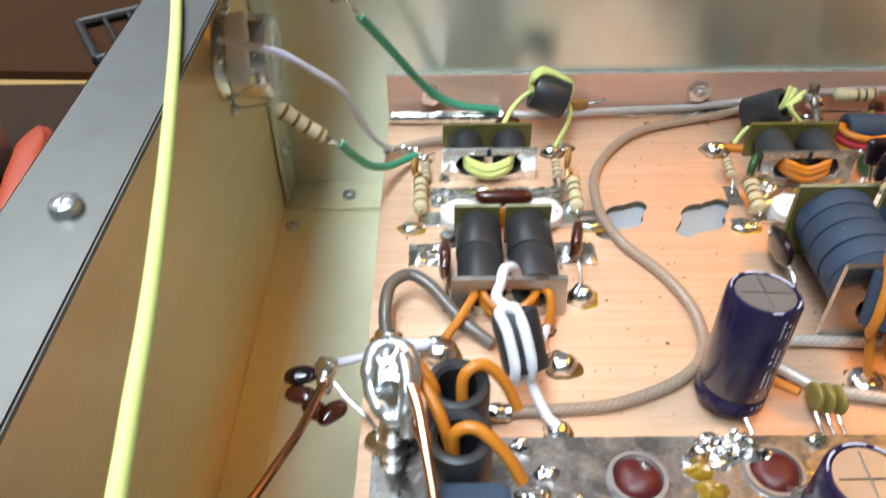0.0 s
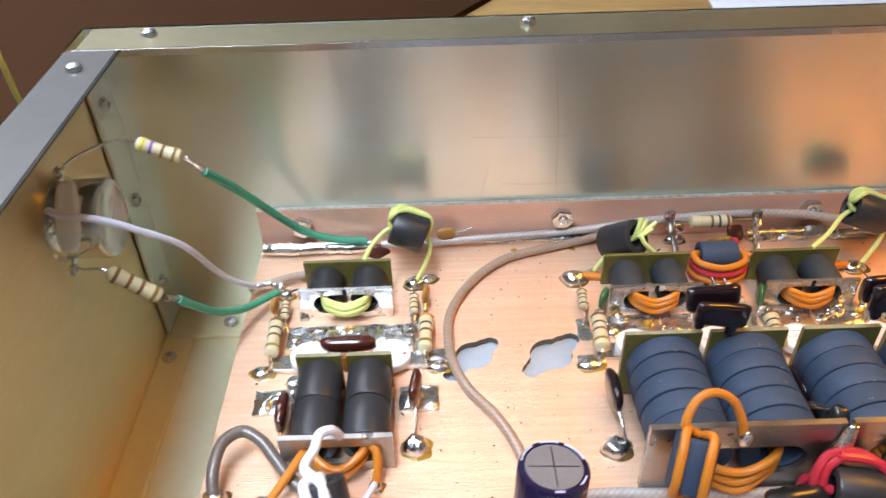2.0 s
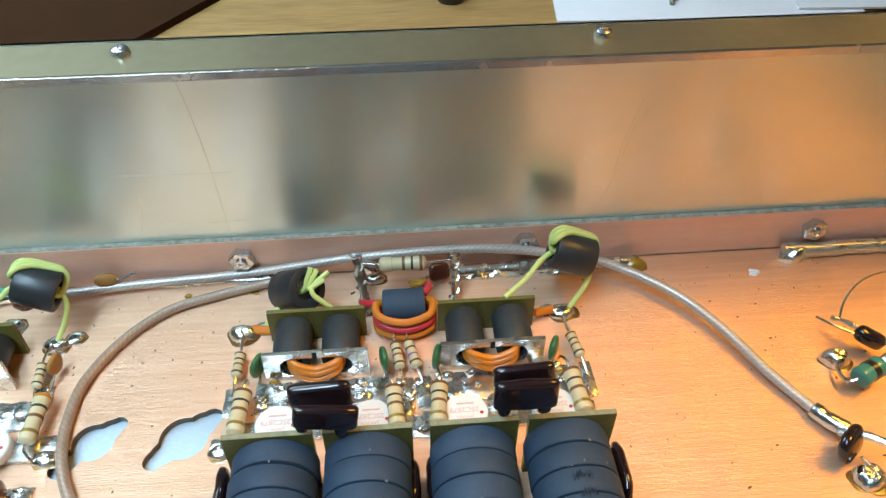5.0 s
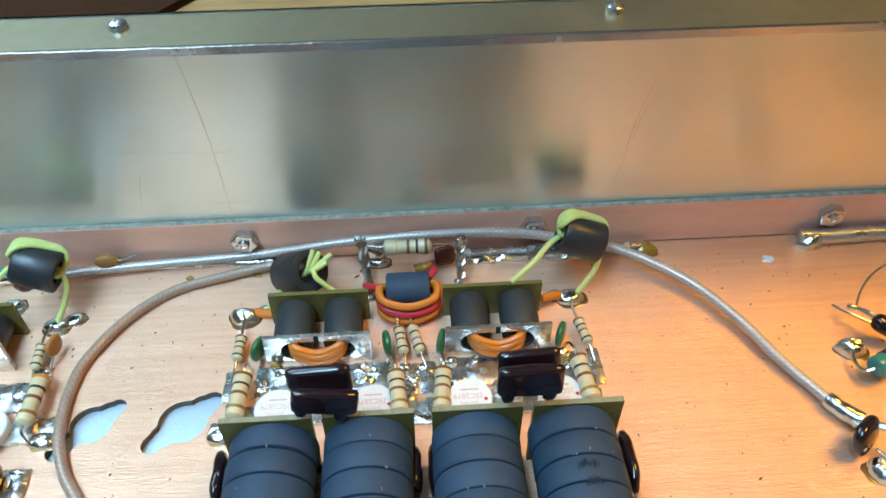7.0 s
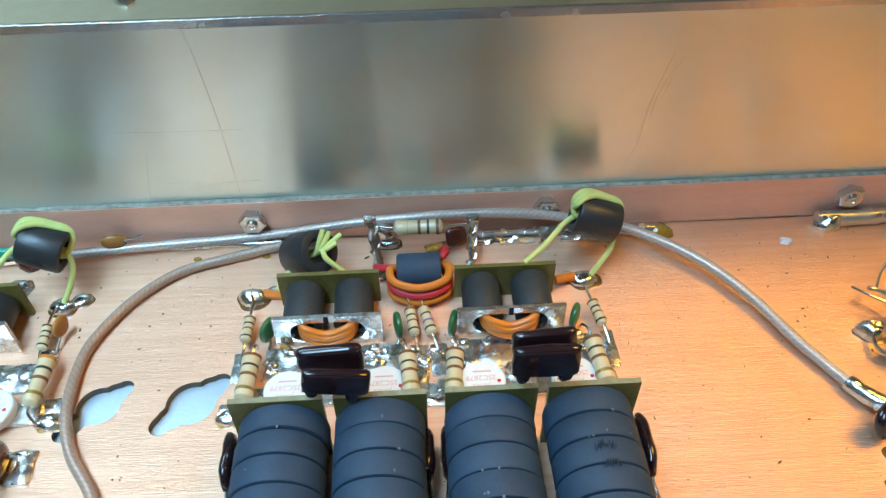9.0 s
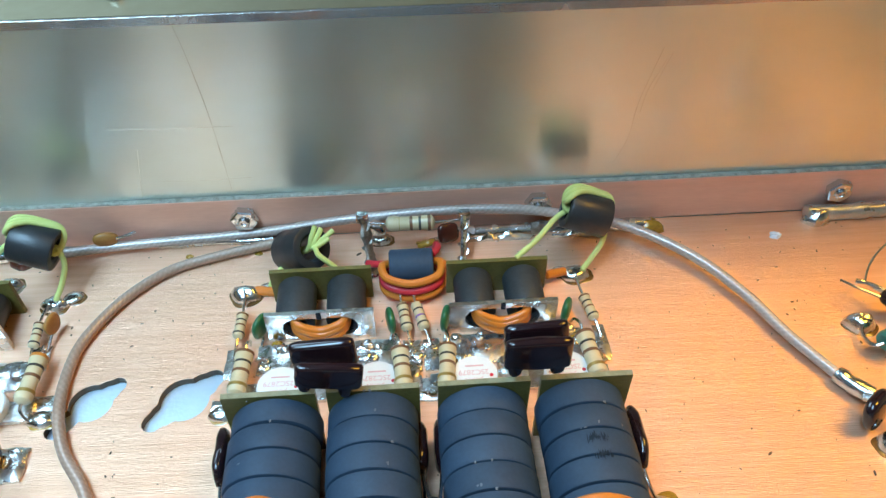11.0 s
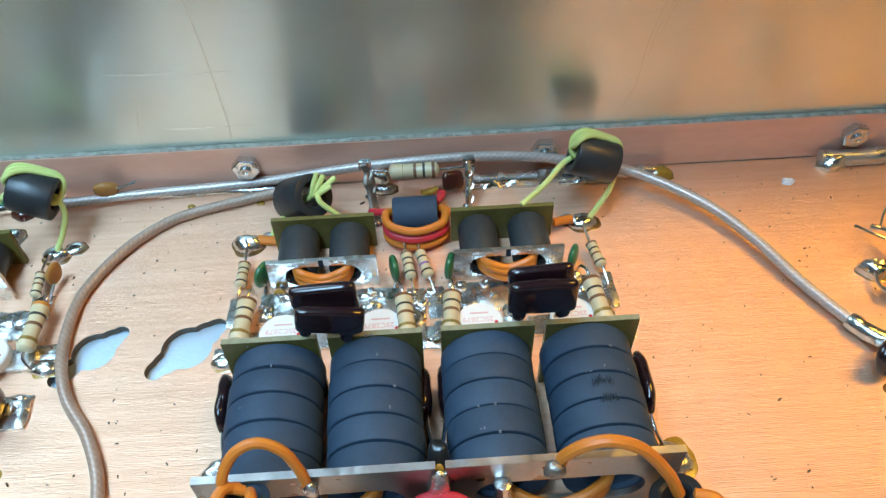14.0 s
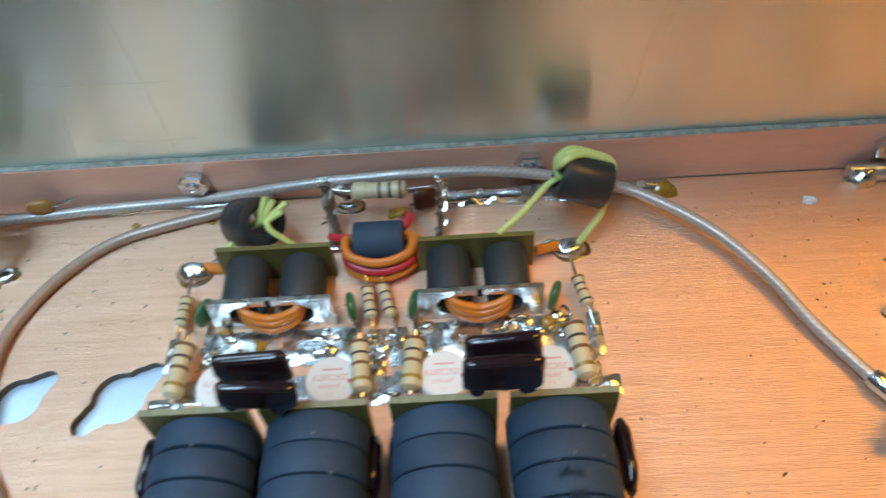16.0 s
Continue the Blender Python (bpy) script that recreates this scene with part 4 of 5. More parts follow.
slab("black_sleeve", (174.2, 191.4, 19.5), (5.0, 4.4, 16), turn(-24, 0, 0), BLACK_PLASTIC, "glossy black sleeved lead bundle between the transformers", 2, [[(173.4, 194.4, 25), (172.8, 201, 18), (172.2, 210, 10)], [(175.0, 194.4, 25), (175.8, 201, 18), (176.6, 210, 10)]], "sleeve", "", 0.1)
solo("solder_tip", pillow((174.2, 189.6, 22.2), (2.4, 1.8, 5.4), turn(-24, 0, 0), 2.2, 3, 0.1), FLUX_AMBER, "amber flux-coated solder tip on the sleeved leads", "solder")

# ---- choke between the two input transformers ----
choke = thing("choke", (172, 280, 0), "grey ferrite choke wound with orange and red wire", "choke")
part("core", sleeve((172, 280.1, 7.5), (1, 0, 0), 5.2, 2.4, 13.4, 0.8), FERRITE, choke)
for z, mat, out in ((8.6, ORANGE, 0), (5.8, RED, 0.6), (3.2, ORANGE, 0.9), (1.6, RED, -0.8)):
    part("turn", tube([(165.6, 281, 8), (163.2, 279, z + 0.4), (164.6, 274.4 - out, z), (172, 272.2 - out, z - 0.6), (179.6, 274.4 - out, z), (181.0, 279, z + 0.4), (178.6, 281, 8), (172, 280.8, 8), (165.6, 281, 8)], 1.25, 10, 6), mat, choke)
part("tail", tube([(180, 281, 8.4), (183, 279, 8), (187, 277.6, 7.4)], 1.2, 10, 6), ORANGE, choke)
part("tail", tube([(164.6, 281, 8), (161, 282, 7), (158.6, 283.5, 6)], 1.1, 10, 6), RED, choke)
part("tail", tube([(178.5, 283, 9), (180.4, 286, 9), (179.5, 289, 7), (178, 291, 4)], 1.2, 10, 6), RED, choke)

# ---- posts, cross resistor and straps at the back ----
for x, yb, yt, xt, label in ((159.3, 286.5, 294.5, 157.6, "dark oxidised braided strap standing on the board"), (188.3, 286.5, 293.5, 189.2, "bright twisted tinned strap standing on the board")):
    mat = BRAID if x < 170 else SOLDER_DULL
    post = thing("braided_post", (x, yb, 0), label, "terminal post", "terminal posts")
    part("braid", tube([(x, yb - 2, 0.3), (x + 0.2, yb - 0.5, 4), (x + (xt - x) * 0.5 + 0.3, yb + (yt - yb) * 0.5, 9), (xt, yt, 15)], 1.75, 10, 10, 0.55, 0.62), mat, post)
    part("twist", tube([(x + 0.2 + (xt - x) * s / 15 + 1.5 * math.cos(s * 1.5), yb - 1 + (yt - yb + 1) * s / 15 + 0.9 * math.sin(s * 1.5), 1 + s * 0.93) for s in range(0, 15)], 0.55, 7, 4), mat, post)
    part("folded_tip", box((xt - 1.9, yt - 0.9, 13.0), (xt + 1.9, yt + 0.9, 17.2), 0.4), SOLDER_DULL, post, "flattened tinned tip")
    part("solder", dome((x, yb - 2, 0), 3, 2.4, 1.6, int(x), 0.3), SOLDER, post)
resistor((164.6, 293.2, 13.0), (180.2, 292.6, 13.4), 2.5, ((0.26, BAND_GOLD), (0.52, BAND_BROWN), (0.70, BAND_BLACK), (0.88, BAND_BROWN)), [(162, 293.6, 13), (159.6, 294, 13), (158, 294.2, 13)], [(183, 292.8, 13.4), (186, 293, 13.4), (189, 293.4, 13.4)], "beige power resistor bridging the two braided posts")
slab("brown_flake", (184.5, 296.5, 4.6), (7.5, 2.4, 6.4), turn(-30, 10, 20), MICA_RED, "dark red-brown dipped capacitor lying behind the resistor", 3, [[(184, 296, 4), (182, 297, 2), (180, 298, 0.6)]])
solo("solder_knot", tube([(175, 289, 6.5), (177.5, 288, 8.5), (179, 290, 7.5), (177, 292, 5), (174.5, 295, 2)], 0.9, 8, 6, 0.5), FLUX_AMBER, "twisted amber-stained wire knot behind the choke", "wire")
solo("solder_blob", pillow((161.5, 297.5, 7.6), (7, 4.4, 5), turn(0, 12, -20), 2.4, 6, 0.25), SOLDER, "large bright solder blob beside the braided post", "solder")
slab("disc_capacitor", (75.5, 299.6, 6.4), (7.8, 3.0, 5.2), turn(0, 10, 12), CAP_TAN, "tan dipped disc capacitor by the copper strip", 2, [[(79, 299.6, 6.6), (82.5, 299.8, 7.6), (85, 300.5, 8.2)]], lump=0.05, power=2.4)

# ---- coaxial cables on the board ----
wire("coax_cable", [(141, 300.8, 6), (137, 300.4, 4), (128, 298.4, 2.2), (111, 294.2, 1.7), (97, 289.2, 1.6), (86, 279.6, 1.6), (78.4, 267.6, 1.6), (75, 256.5, 1.6), (75.4, 240.5, 1.6), (80, 227, 1.6), (88, 215.5, 1.6), (93.4, 203.5, 1.6), (94.8, 193, 1.6), (92.8, 183.4, 1.6), (84.4, 174.8, 1.6), (68, 167.9, 1.6), (53, 166.2, 1.6), (40, 165.6, 1.9)], 1.6, COAX, "brown clear-jacketed coaxial cable snaking over the copper", 14, "cable")
solo("cable_end", tube([(41, 165, 2.4), (37, 165, 2.6), (33, 165.5, 2.2)], 2.2, 12, 5, 0.4), SOLDER, "soldered bare end of the brown coaxial cable", "solder")
wire("coax_cable", [(51, 298.5, 3.4), (60, 297.8, 3.0), (78, 299.6, 3.0), (96, 300.8, 3.0), (113, 301.6, 3.2), (130, 301.7, 4.8), (149, 301.6, 7.6), (167, 301.2, 9.5), (185, 301.0, 10.4), (203, 300.3, 10.4), (219, 298.6, 9.2), (240.2, 294.2, 6.8), (259.6, 281.4, 4.6), (271.6, 265.6, 3.4), (279.4, 249.8, 2.6), (288.2, 234.9, 2.3), (291.4, 230.5, 2.3)], 1.6, COAX_GREY, "silver-braided clear-jacketed coaxial cable along the back of the board", 14, "cable")
solo("cable_ferrule", tube([(287.6, 235.4, 2.7), (290.2, 231.4, 2.8), (294.0, 227.6, 3.0)], 2.5, 12, 5, 0.25), SOLDER, "bright soldered ferrule at the end of the coaxial cable", "ferrule")
slab("mica_capacitor", (291, 221.5, 6.0), (11, 4.2, 9.5), turn(-20, 0, 40), MICA, "glossy dark brown dipped capacitor at the end of the coaxial cable", 7, [[(294, 219, 3), (296, 217, 2), (296, 215, 1)]])
wire("coax_core", [(290, 226, 5), (296, 222, 8), (303, 216, 8), (312, 208, 5)], 1.2, SOLDER, "bare tinned cable core bent over to the next joint", 8)
wire("coax_cable", [(104, 186.5, 2.1), (115, 187.6, 2.1), (130, 187.0, 2.1), (150, 186.4, 2.1), (170, 186.0, 2.1), (200, 185, 2.1), (240, 184, 2.1)], 1.6, COAX_GREY, "silver-braided coaxial cable in front of the output transformers", 14, "cable")
wire("coax_cable", [(99, 188, 2.1), (105, 184, 2.1), (112, 177.6, 2.1), (119, 172.0, 2.1), (129, 169.4, 2.1), (144, 166.6, 2.1), (160, 164.8, 2.1), (185, 164, 2.1), (215, 164, 2.1)], 1.6, COAX_GREY, "silver-braided coaxial cable curving from behind the capacitor", 14, "cable")
wire("coax_cable", [(9.6, 190, 3), (9.2, 195.5, 7), (10.5, 203, 9), (15.5, 207, 9), (21, 204.5, 7.5), (25.5, 199.5, 5.5), (30, 194.4, 3.6), (34, 191, 2.4), (38, 187, 1.9)], 1.75, COAX_DARK, "short tarnished braided stub looped over the copper", 12, "cable")
wire("coax_cable", [(8, 277, 2.6), (14, 279, 3.0), (20, 281.4, 3), (27, 283, 2.6)], 1.5, COAX, "short coaxial stub with a frayed end", 10, "cable")
solo("frayed_braid", tube([(4.6, 275.4, 2.6), (8, 276.6, 3.0), (12, 278, 2.6), (16, 276.6, 2.0)], 1.5, 10, 6, 0.6), SOLDER_DULL, "frayed soldered braid at the edge of the board", "braid")

# ---- yellow-wound ferrite sleeves ----
def bead(at, d, r, length, wires, mat, label, wr=1.0):
    ob = thing("wound_ferrite", at, label, "choke", "yellow-wound ferrite sleeves")
    part("core", sleeve(at, d, r, r * 0.55, length, 0.7), mat, ob)
    for pts in wires:
        part("wire", tube(pts, wr, 10, 7), YELLOW, ob)
    return ob


def over_bead(at, d, r, length, n=3, wr=1.0):
    """Turns of wire that run through the hole and back over the top of a sleeve."""
    at = Vector(at)
    dd, u, w = axes(d)
    up = w if w.z > 0 else -w
    rows = []
    a, b = at - dd * length / 2, at + dd * length / 2
    for k in range(n):
        inner = u * (k - (n - 1) / 2) * wr * 1.3
        rows.append([a + dd * 3 + inner, a - dd * 0.4 + inner + up * 0.6, a - dd * (1.2 + 0.2 * k) + up * (r * 0.66) + u * (1.6 - 1.5 * k), a + dd * 0.2 + up * (r + wr * 0.6) + u * (0.9 - 1.7 * k),
                     a + dd * length * 0.28 + up * (r * 0.93 + wr) - u * (r * 0.30 + 0.9 * k), a + dd * length * 0.62 + up * (r * 0.80 + wr) - u * (r * 0.52 + 0.6 * k), b - dd * 1.6 + up * (r * 0.70 + wr) - u * (r * 0.62 + 0.4 * k),
                     b + dd * 0.3 + up * (r * 0.62) - u * r * 0.62, b + dd * 0.9 + up * r * 0.30 - u * r * 0.35, b + dd * 0.2 + inner, b - dd * 3 + inner])
    return rows


c0, d0 = (62.0, 286.2, 18.4), (1, -0.14, -0.34)
bead(c0, d0, 6.5, 12.4, over_bead(c0, d0, 6.5, 12.4, 3, 0.85) + [[(56.5, 287, 20), (53.0, 285.5, 18.5), (49, 282.5, 15.5), (46.0, 276.9, 13.2)], [(68.2, 285.6, 17.4), (69.4, 283, 13), (67.2, 280.4, 7), (64.4, 278.6, 2.4)]], FERRITE_DARK, "black ferrite sleeve wound with yellow wire, hung on its leads", 0.85)
c2, d2 = (226.0, 287.6, 18.8), (1, -0.12, -0.32)
bead(c2, d2, 6.2, 13.6, over_bead(c2, d2, 6.2, 13.6, 3, 0.85) + [[(220, 288, 20), (216, 285.8, 18.6), (210, 280.5, 15.6), (203.3, 276.0, 12.9)], [(232.4, 286.6, 16.6), (231.2, 283, 11), (227.6, 280.6, 5.6), (225.4, 279.4, 2.6)]], FERRITE_DARK, "black ferrite sleeve wound with yellow wire, hung on its leads", 0.85)
c1, d1 = (138.6, 285.4, 11.6), (0.62, -0.50, 0.58)
q1, e1 = Vector(c1), Vector(d1).normalized()
strands = [[q1 + e1 * 1 + Vector((-1.6 + 0.7 * k, 0, -1.4 + 0.5 * k)), q1 + e1 * 6 + Vector((-0.9 + 0.5 * k, 0, -0.6 + 0.4 * k)), q1 + e1 * 8.2 + Vector(mid), q1 + e1 * 8.6 + Vector(tip)]
           for k, (mid, tip) in enumerate((((-0.9, 1.6, 2.2), (0.2, 3.8, 5.0)), ((0.4, 1.4, 1.8), (2.0, 3.6, 4.2)), ((1.2, 1.0, 1.0), (5.4, 3.2, 3.4)), ((0.8, 0.2, 0.4), (4.0, 1.6, 1.8))))]
strands.append([q1 + e1 * 3 + Vector((0, 0, -1)), q1 + e1 * 7.6 + Vector((0.2, -0.2, 0.2)), q1 + e1 * 9.2 + Vector((0.5, -1.4, -2.2)), (150.0, 278.2, 9.0), (149.6, 277.0, 4.0)])
bead(c1, d1, 6.6, 13.6, strands, FERRITE_DARK, "black ferrite sleeve with short yellow wire strands in its bore", 0.82)
wire("hook_up_wire", [(128.5, 280, 2), (130, 281, 4.4), (132.5, 282.4, 7), (135, 284, 9)], 0.8, YELLOW, "thin yellow wire from the joint to the sleeve", 8)
wire("copper_link", [(124, 279, 1.2), (128, 278.4, 1.0), (131.5, 277.8, 1.0)], 1.5, ORANGE, "short orange wire link between joint and plate", 10)
wire("copper_link", [(213.5, 277.0, 3.4), (216.5, 278, 3.0), (219.5, 279.4, 2.0)], 1.4, ORANGE, "short orange wire link between plate and joint", 10)

# ---- left-hand driver stage ----
resistor((17.6, 256.0, 5.4), (17.9, 239.6, 5.2), 2.4, BIG, [(17.6, 258.5, 5.4), (18.2, 259.5, 3), (18.6, 259, 1.4)], [(17.9, 238, 4.6), (17.4, 237, 2.6), (16.6, 236.6, 1)], big_label)
resistor((67.6, 256.0, 5.4), (67.0, 239.6, 5.2), 2.4, ALT, [(67.6, 258.5, 5.4), (66.8, 259.6, 3), (66.4, 259, 1.4)], [(67, 238, 4.6), (67.6, 237, 2.6), (68.6, 236.6, 1)], big_label)
resistor((19.0, 267.2, 4.0), (19.3, 259.0, 3.4), 1.5, SMALL, [(19, 270, 4), (20.5, 273, 3.4), (22, 275, 2.2)], [(19.4, 257.4, 3), (20.5, 255, 1.8), (21, 254, 1)], small_label)
resistor((63.2, 268.6, 4.0), (63.4, 259.6, 3.4), 1.5, SMALL, [(63.2, 271.5, 4), (63.3, 275, 3.2), (63.4, 277, 2)], [(63.4, 258, 3), (63.6, 256, 1.8), (63.6, 255, 1)], small_label)
slab("disc_capacitor", (67.4, 266.8, 5.0), (6.6, 2.2, 6.6), turn(0, 0, 75), CAP_TAN, "tan dipped disc capacitor standing beside a small resistor", 5, [[(67.2, 265, 3), (66.8, 262, 1.6), (66.4, 260, 0.8)]], lump=0.05, power=2.3)
slab("disc_capacitor", (15.4, 264.5, 4.4), (5.6, 2.2, 6.0), turn(0, 0, 80), CAP_TAN, "tan dipped disc capacitor standing beside a small resistor", 9, [[(15.6, 263, 3), (16, 260, 1.6), (17, 258, 0.8)]], lump=0.05, power=2.3)
slab("mica_capacitor", (43.4, 236.8, 12.4), (17.5, 4.4, 5.0), turn(0, 0, 0), MICA_RED, "glossy red-brown dipped capacitor bridging the transistors", 4, [[(37, 237, 11), (36.5, 238, 7), (36, 239, 3)], [(50, 237, 11), (50.5, 238, 7), (51, 239, 3)]], lump=0.08)
solo("copper_link", box((41.4, 234, 2), (44.4, 235.6, 9.6), 0.5), ORANGE, "short orange wire link behind the black sleeves", "wire")
slab("mica_capacitor", (25.4, 215.0, 7.0), (13.0, 3.6, 9.0), turn(0, 10, 88), MICA_RED, "red-brown dipped capacitor beside the black ferrite sleeves", 6, [[(25.4, 209, 6), (25.6, 206, 5), (26.4, 203.5, 2)]], lump=0.1)
slab("mica_capacitor", (64.2, 222.5, 7.0), (10.5, 3.6, 10.0), turn(0, -6, 80), MICA_RED, "red-brown dipped capacitor on a long lead", 8, [[(64.2, 218, 5), (64.3, 213, 4.4), (64.1, 208, 4.2)]], lump=0.1)
joint(17.5, 274.0, 2.8, 2.2, 2.6, 77, FLUX_AMBER)
joint(27.0, 203.0, 2.6, 2.4, 2.6, 71)
solo("green_spot", dome((25.5, 262.5, 0), 2.2, 2.0, 2.6, 12, 0.3), SOLDER_DULL, "small grey solder dot beside the transformer", "solder")
for x, y in ((26.5, 230.5), (62, 252.0), (45, 250.5)):
    solo("screw", lathe([(2.9, 0.4), (2.9, 2.6), (2.2, 3.6), (0.7, 3.8), (0.6, 3.0), (0, 3.0)], (x, y, 0), (0, 0, 1), 20), STEEL, "zinc-plated pan-head screw holding a transistor", "screw", "transistor screws")
# leads from the black transformer
wire("hook_up_wire", [(34, 201, 8), (32.5, 197.6, 8.2), (29, 192.5, 6), (25.4, 188.4, 3.4)], 1.25, ORANGE, "orange wire from the transformer down to a solder joint")
wire("hook_up_wire", [(52, 201, 9), (53.6, 198.6, 9.4), (54, 196, 6.6), (53.4, 193.8, 2.6)], 1.25, ORANGE, "orange wire from the transformer down to a solder joint")
wcore = thing("wound_ferrite", (44, 176, 10), "black ferrite sleeve wound with thick white wire", "choke")
wa, wd = Vector((43.6, 176.2, 16)), Vector((0.22, -0.62, -0.75)).normalized()
part("core", sleeve(wa, wd, 5.8, 2.8, 15, 0.7), FERRITE_DARK, wcore)
wu = -wd.cross(Vector((0, 0, 1))).normalized()
wn = wu.cross(wd)
wn = wn if wn.y < 0 else -wn
for k, s in enumerate((-4.6, -0.4)):
    part("turn", tube([wa - wd * 8.5 + wu * s * 0.5, wa - wd * 8.2 + wn * 3.2 + wu * s, wa - wd * 4 + wn * 6.2 + wu * s, wa + wd * 4 + wn * 6.2 + wu * s, wa + wd * 8.2 + wn * 3.2 + wu * s, wa + wd * 8.5 + wu * s * 0.5], 1.35, 10, 6), WHITE, wcore)
part("tail", tube([wa - wd * 7 + wn * 2, wa - wd * 10 + Vector((-3.4, 0, 1)), (39.4, 189, 23), (40.4, 193.6, 23.4), (43, 196.4, 21.4), (44.5, 198.0, 17)], 1.35, 10, 7), WHITE, wcore)
part("tail", tube([wa + wd * 7, wa + wd * 12 + Vector((0.6, 0, 0)), (49.6, 163.4, 3.6), (52.2, 160.5, 2.6)], 1.3, 10, 7), WHITE, wcore)
wire("hook_up_wire", [(9.6, 189, 4), (13, 186.6, 4.6), (18, 185.6, 4.6), (22, 186.4, 4)], 1.0, LILAC, "pale clear-jacketed wire between two solder joints")
wire("hook_up_wire", [(-2.4, 172.5, 12), (4, 176.5, 9.6), (12, 181.5, 6.8), (20.5, 185.4, 4)], 1.1, LILAC, "pale clear-jacketed wire from the tag to a solder joint")
wire("hook_up_wire", [(49.4, 181, 8), (50.6, 184.6, 6), (52.4, 190, 4), (53, 192.6, 2.6)], 0.9, LILAC, "pale wire from the white-wound sleeve to a joint")

# ---- tag with dipped capacitors over the gap beside the board ----
tag = thing("solder_tag", (-4, 168, 8), "soldered wire junction with dark dipped capacitors over the gap", "solder tag")
part("solder", pillow((-3.2, 170.6, 12.6), (5.4, 5.4, 8.4), turn(0, 12, 0), 2.3, 8, 0.35), SOLDER, tag)
part("solder", pillow((-3.2, 167.0, 12.8), (3.6, 6.0, 4.4), turn(20, 0, 0), 2.3, 3, 0.3), SOLDER, tag)
for x, y, z, rz, mat in ((-9.4, 169.6, 11.6, 10, MICA), (-9.0, 165.4, 9.4, -12, MICA_RED), (-5.4, 162.6, 7.0, -35, MICA_RED), (-1.6, 161.6, 7.6, 40, MICA_RED)):
    part("dipped_capacitor", pillow((x, y, z), (8.2, 4.6, 3.6), turn(10, 0, rz), 2.6, int(x * 3), 0.1), mat, tag)
part("lead", tube([(-1, 167, 12), (2.4, 163.6, 10), (6, 161, 8), (9, 158.6, 5)], 0.6, 8, 6, 0.5), LEAD, tag)
wire("bare_copper_wire", [(-3, 166, 13.4), (-4.0, 161, 15), (-6.4, 150, 17), (-10.6, 138, 19), (-16, 124, 20), (-22, 104, 18), (-27, 80, 10)], 1.05, COPPER_WIRE, "bare copper wire running from the solder tag along the chassis side", 10)

# ---- binocular core with the tall soldered lug ----
twin = thing("binocular_core", (28, 148, 2), "pair of black ferrite tubes wound with orange wire", "ferrite core")
for y in (154.2, 141.2):
    part("core", sleeve((28, y, 14.6), (0, 0, 1), 7.0, 4.3, 27, 0.9), FERRITE_DARK, twin)
for pts in ([(24, 152, 22), (22.4, 153.4, 29), (18.4, 158, 31.5), (15.4, 161, 30), (13.5, 164, 24)], [(26.5, 141.5, 22), (24.4, 144.4, 29.4), (20.4, 151, 33), (16, 156, 33.5), (13, 159, 28)],
            [(29, 152.4, 22), (29.4, 154.6, 29.6), (33.5, 156.4, 31), (38, 155, 27), (41, 152.6, 21)], [(27, 140, 22), (27.4, 140.6, 29.4), (31.6, 140.4, 31), (37, 137.4, 27), (40.6, 134.8, 21)]):
    part("winding", tube(pts, 1.35, 12, 8), ORANGE, twin)
part("clip", box((22, 124, 2), (38, 133.5, 24), 1.2), FERRITE, twin)
lug_ob = thing("tall_solder_lug", (14, 150, 1.6), "tall bright solder-coated terminal lug", "terminal")
lc, lu, lv = Vector((14.8, 148.6, 36.0)), Vector((1, 0.05, 0.05)), Vector((-0.08, 0.80, 0.60))
eye = [lc + lu * (5.0 * math.sin(a) * (0.86 + 0.14 * math.cos(a))) + lv * (7.6 * math.cos(a)) for a in (2 * math.pi * k / 12 for k in range(13))]
part("eyelet", tube(eye, 1.7, 12, 6, 0.35), SOLDER_SATIN, lug_ob)
ln = lu.cross(lv)
fill = Matrix((lu, lv, ln)).transposed().to_4x4()
part("solder_fill", pillow(lc + lv * 0.6, (8.6, 13.0, 4.2), fill, 2.3, 5, 0.35, 30, 18), SOLDER, lug_ob)
part("solder_ridge", tube([lc + lu * 2.6 + lv * 5 + ln * 1.2, lc + lu * 3.2 + ln * 2.2, lc + lu * 2.4 - lv * 6 + ln * 1.4, lc + lu * 2.2 - lv * 11], 1.5, 12, 7, 0.5), SOLDER_SATIN, lug_ob)
part("stem", tube([lc - lv * 6.4, (14.4, 143.4, 26), (14.0, 146, 14), (13.2, 152, 1.6)], 2.6, 12, 6, 0.5), SOLDER_DULL, lug_ob)
part("foot", dome((13, 156.5, 1.6), 6.5, 4.8, 5, 7, 0.4), SOLDER, lug_ob)
wire("bare_copper_wire", [(19, 143.5, 41), (20.4, 139.6, 39), (22, 132, 35), (24, 122, 28), (26, 108, 18)], 1.15, COPPER_WIRE, "bare copper wire running forward from the tall lug", 10)

# ---- tinned front board ----
front = thing("tinned_front_board", (160, 100, 0), "grey tinned front board covered in solder and flux", "circuit board")
part("plate", box((8, 42, 0.05), (330, 158.5, 1.6), 0.25), TIN_BOARD, front)
rng = random.Random(11)
for k in range(46):
    x, y = rng.uniform(12, 170), rng.uniform(138, 156.5)
    if abs(x - 28) < 9 or abs(x - 13) < 7:
        continue
    ob = solo("solder_joint", dome((x, y, 1.6), rng.uniform(1.4, 3.6), rng.uniform(1.2, 2.8), rng.uniform(1.0, 3.4), k, 0.5), SOLDER if k % 4 else FLUX_AMBER, "rough solder splash with flux on the tinned board" if k % 4 else "amber flux lump on the tinned board", "solder joint", "solder on the front board")
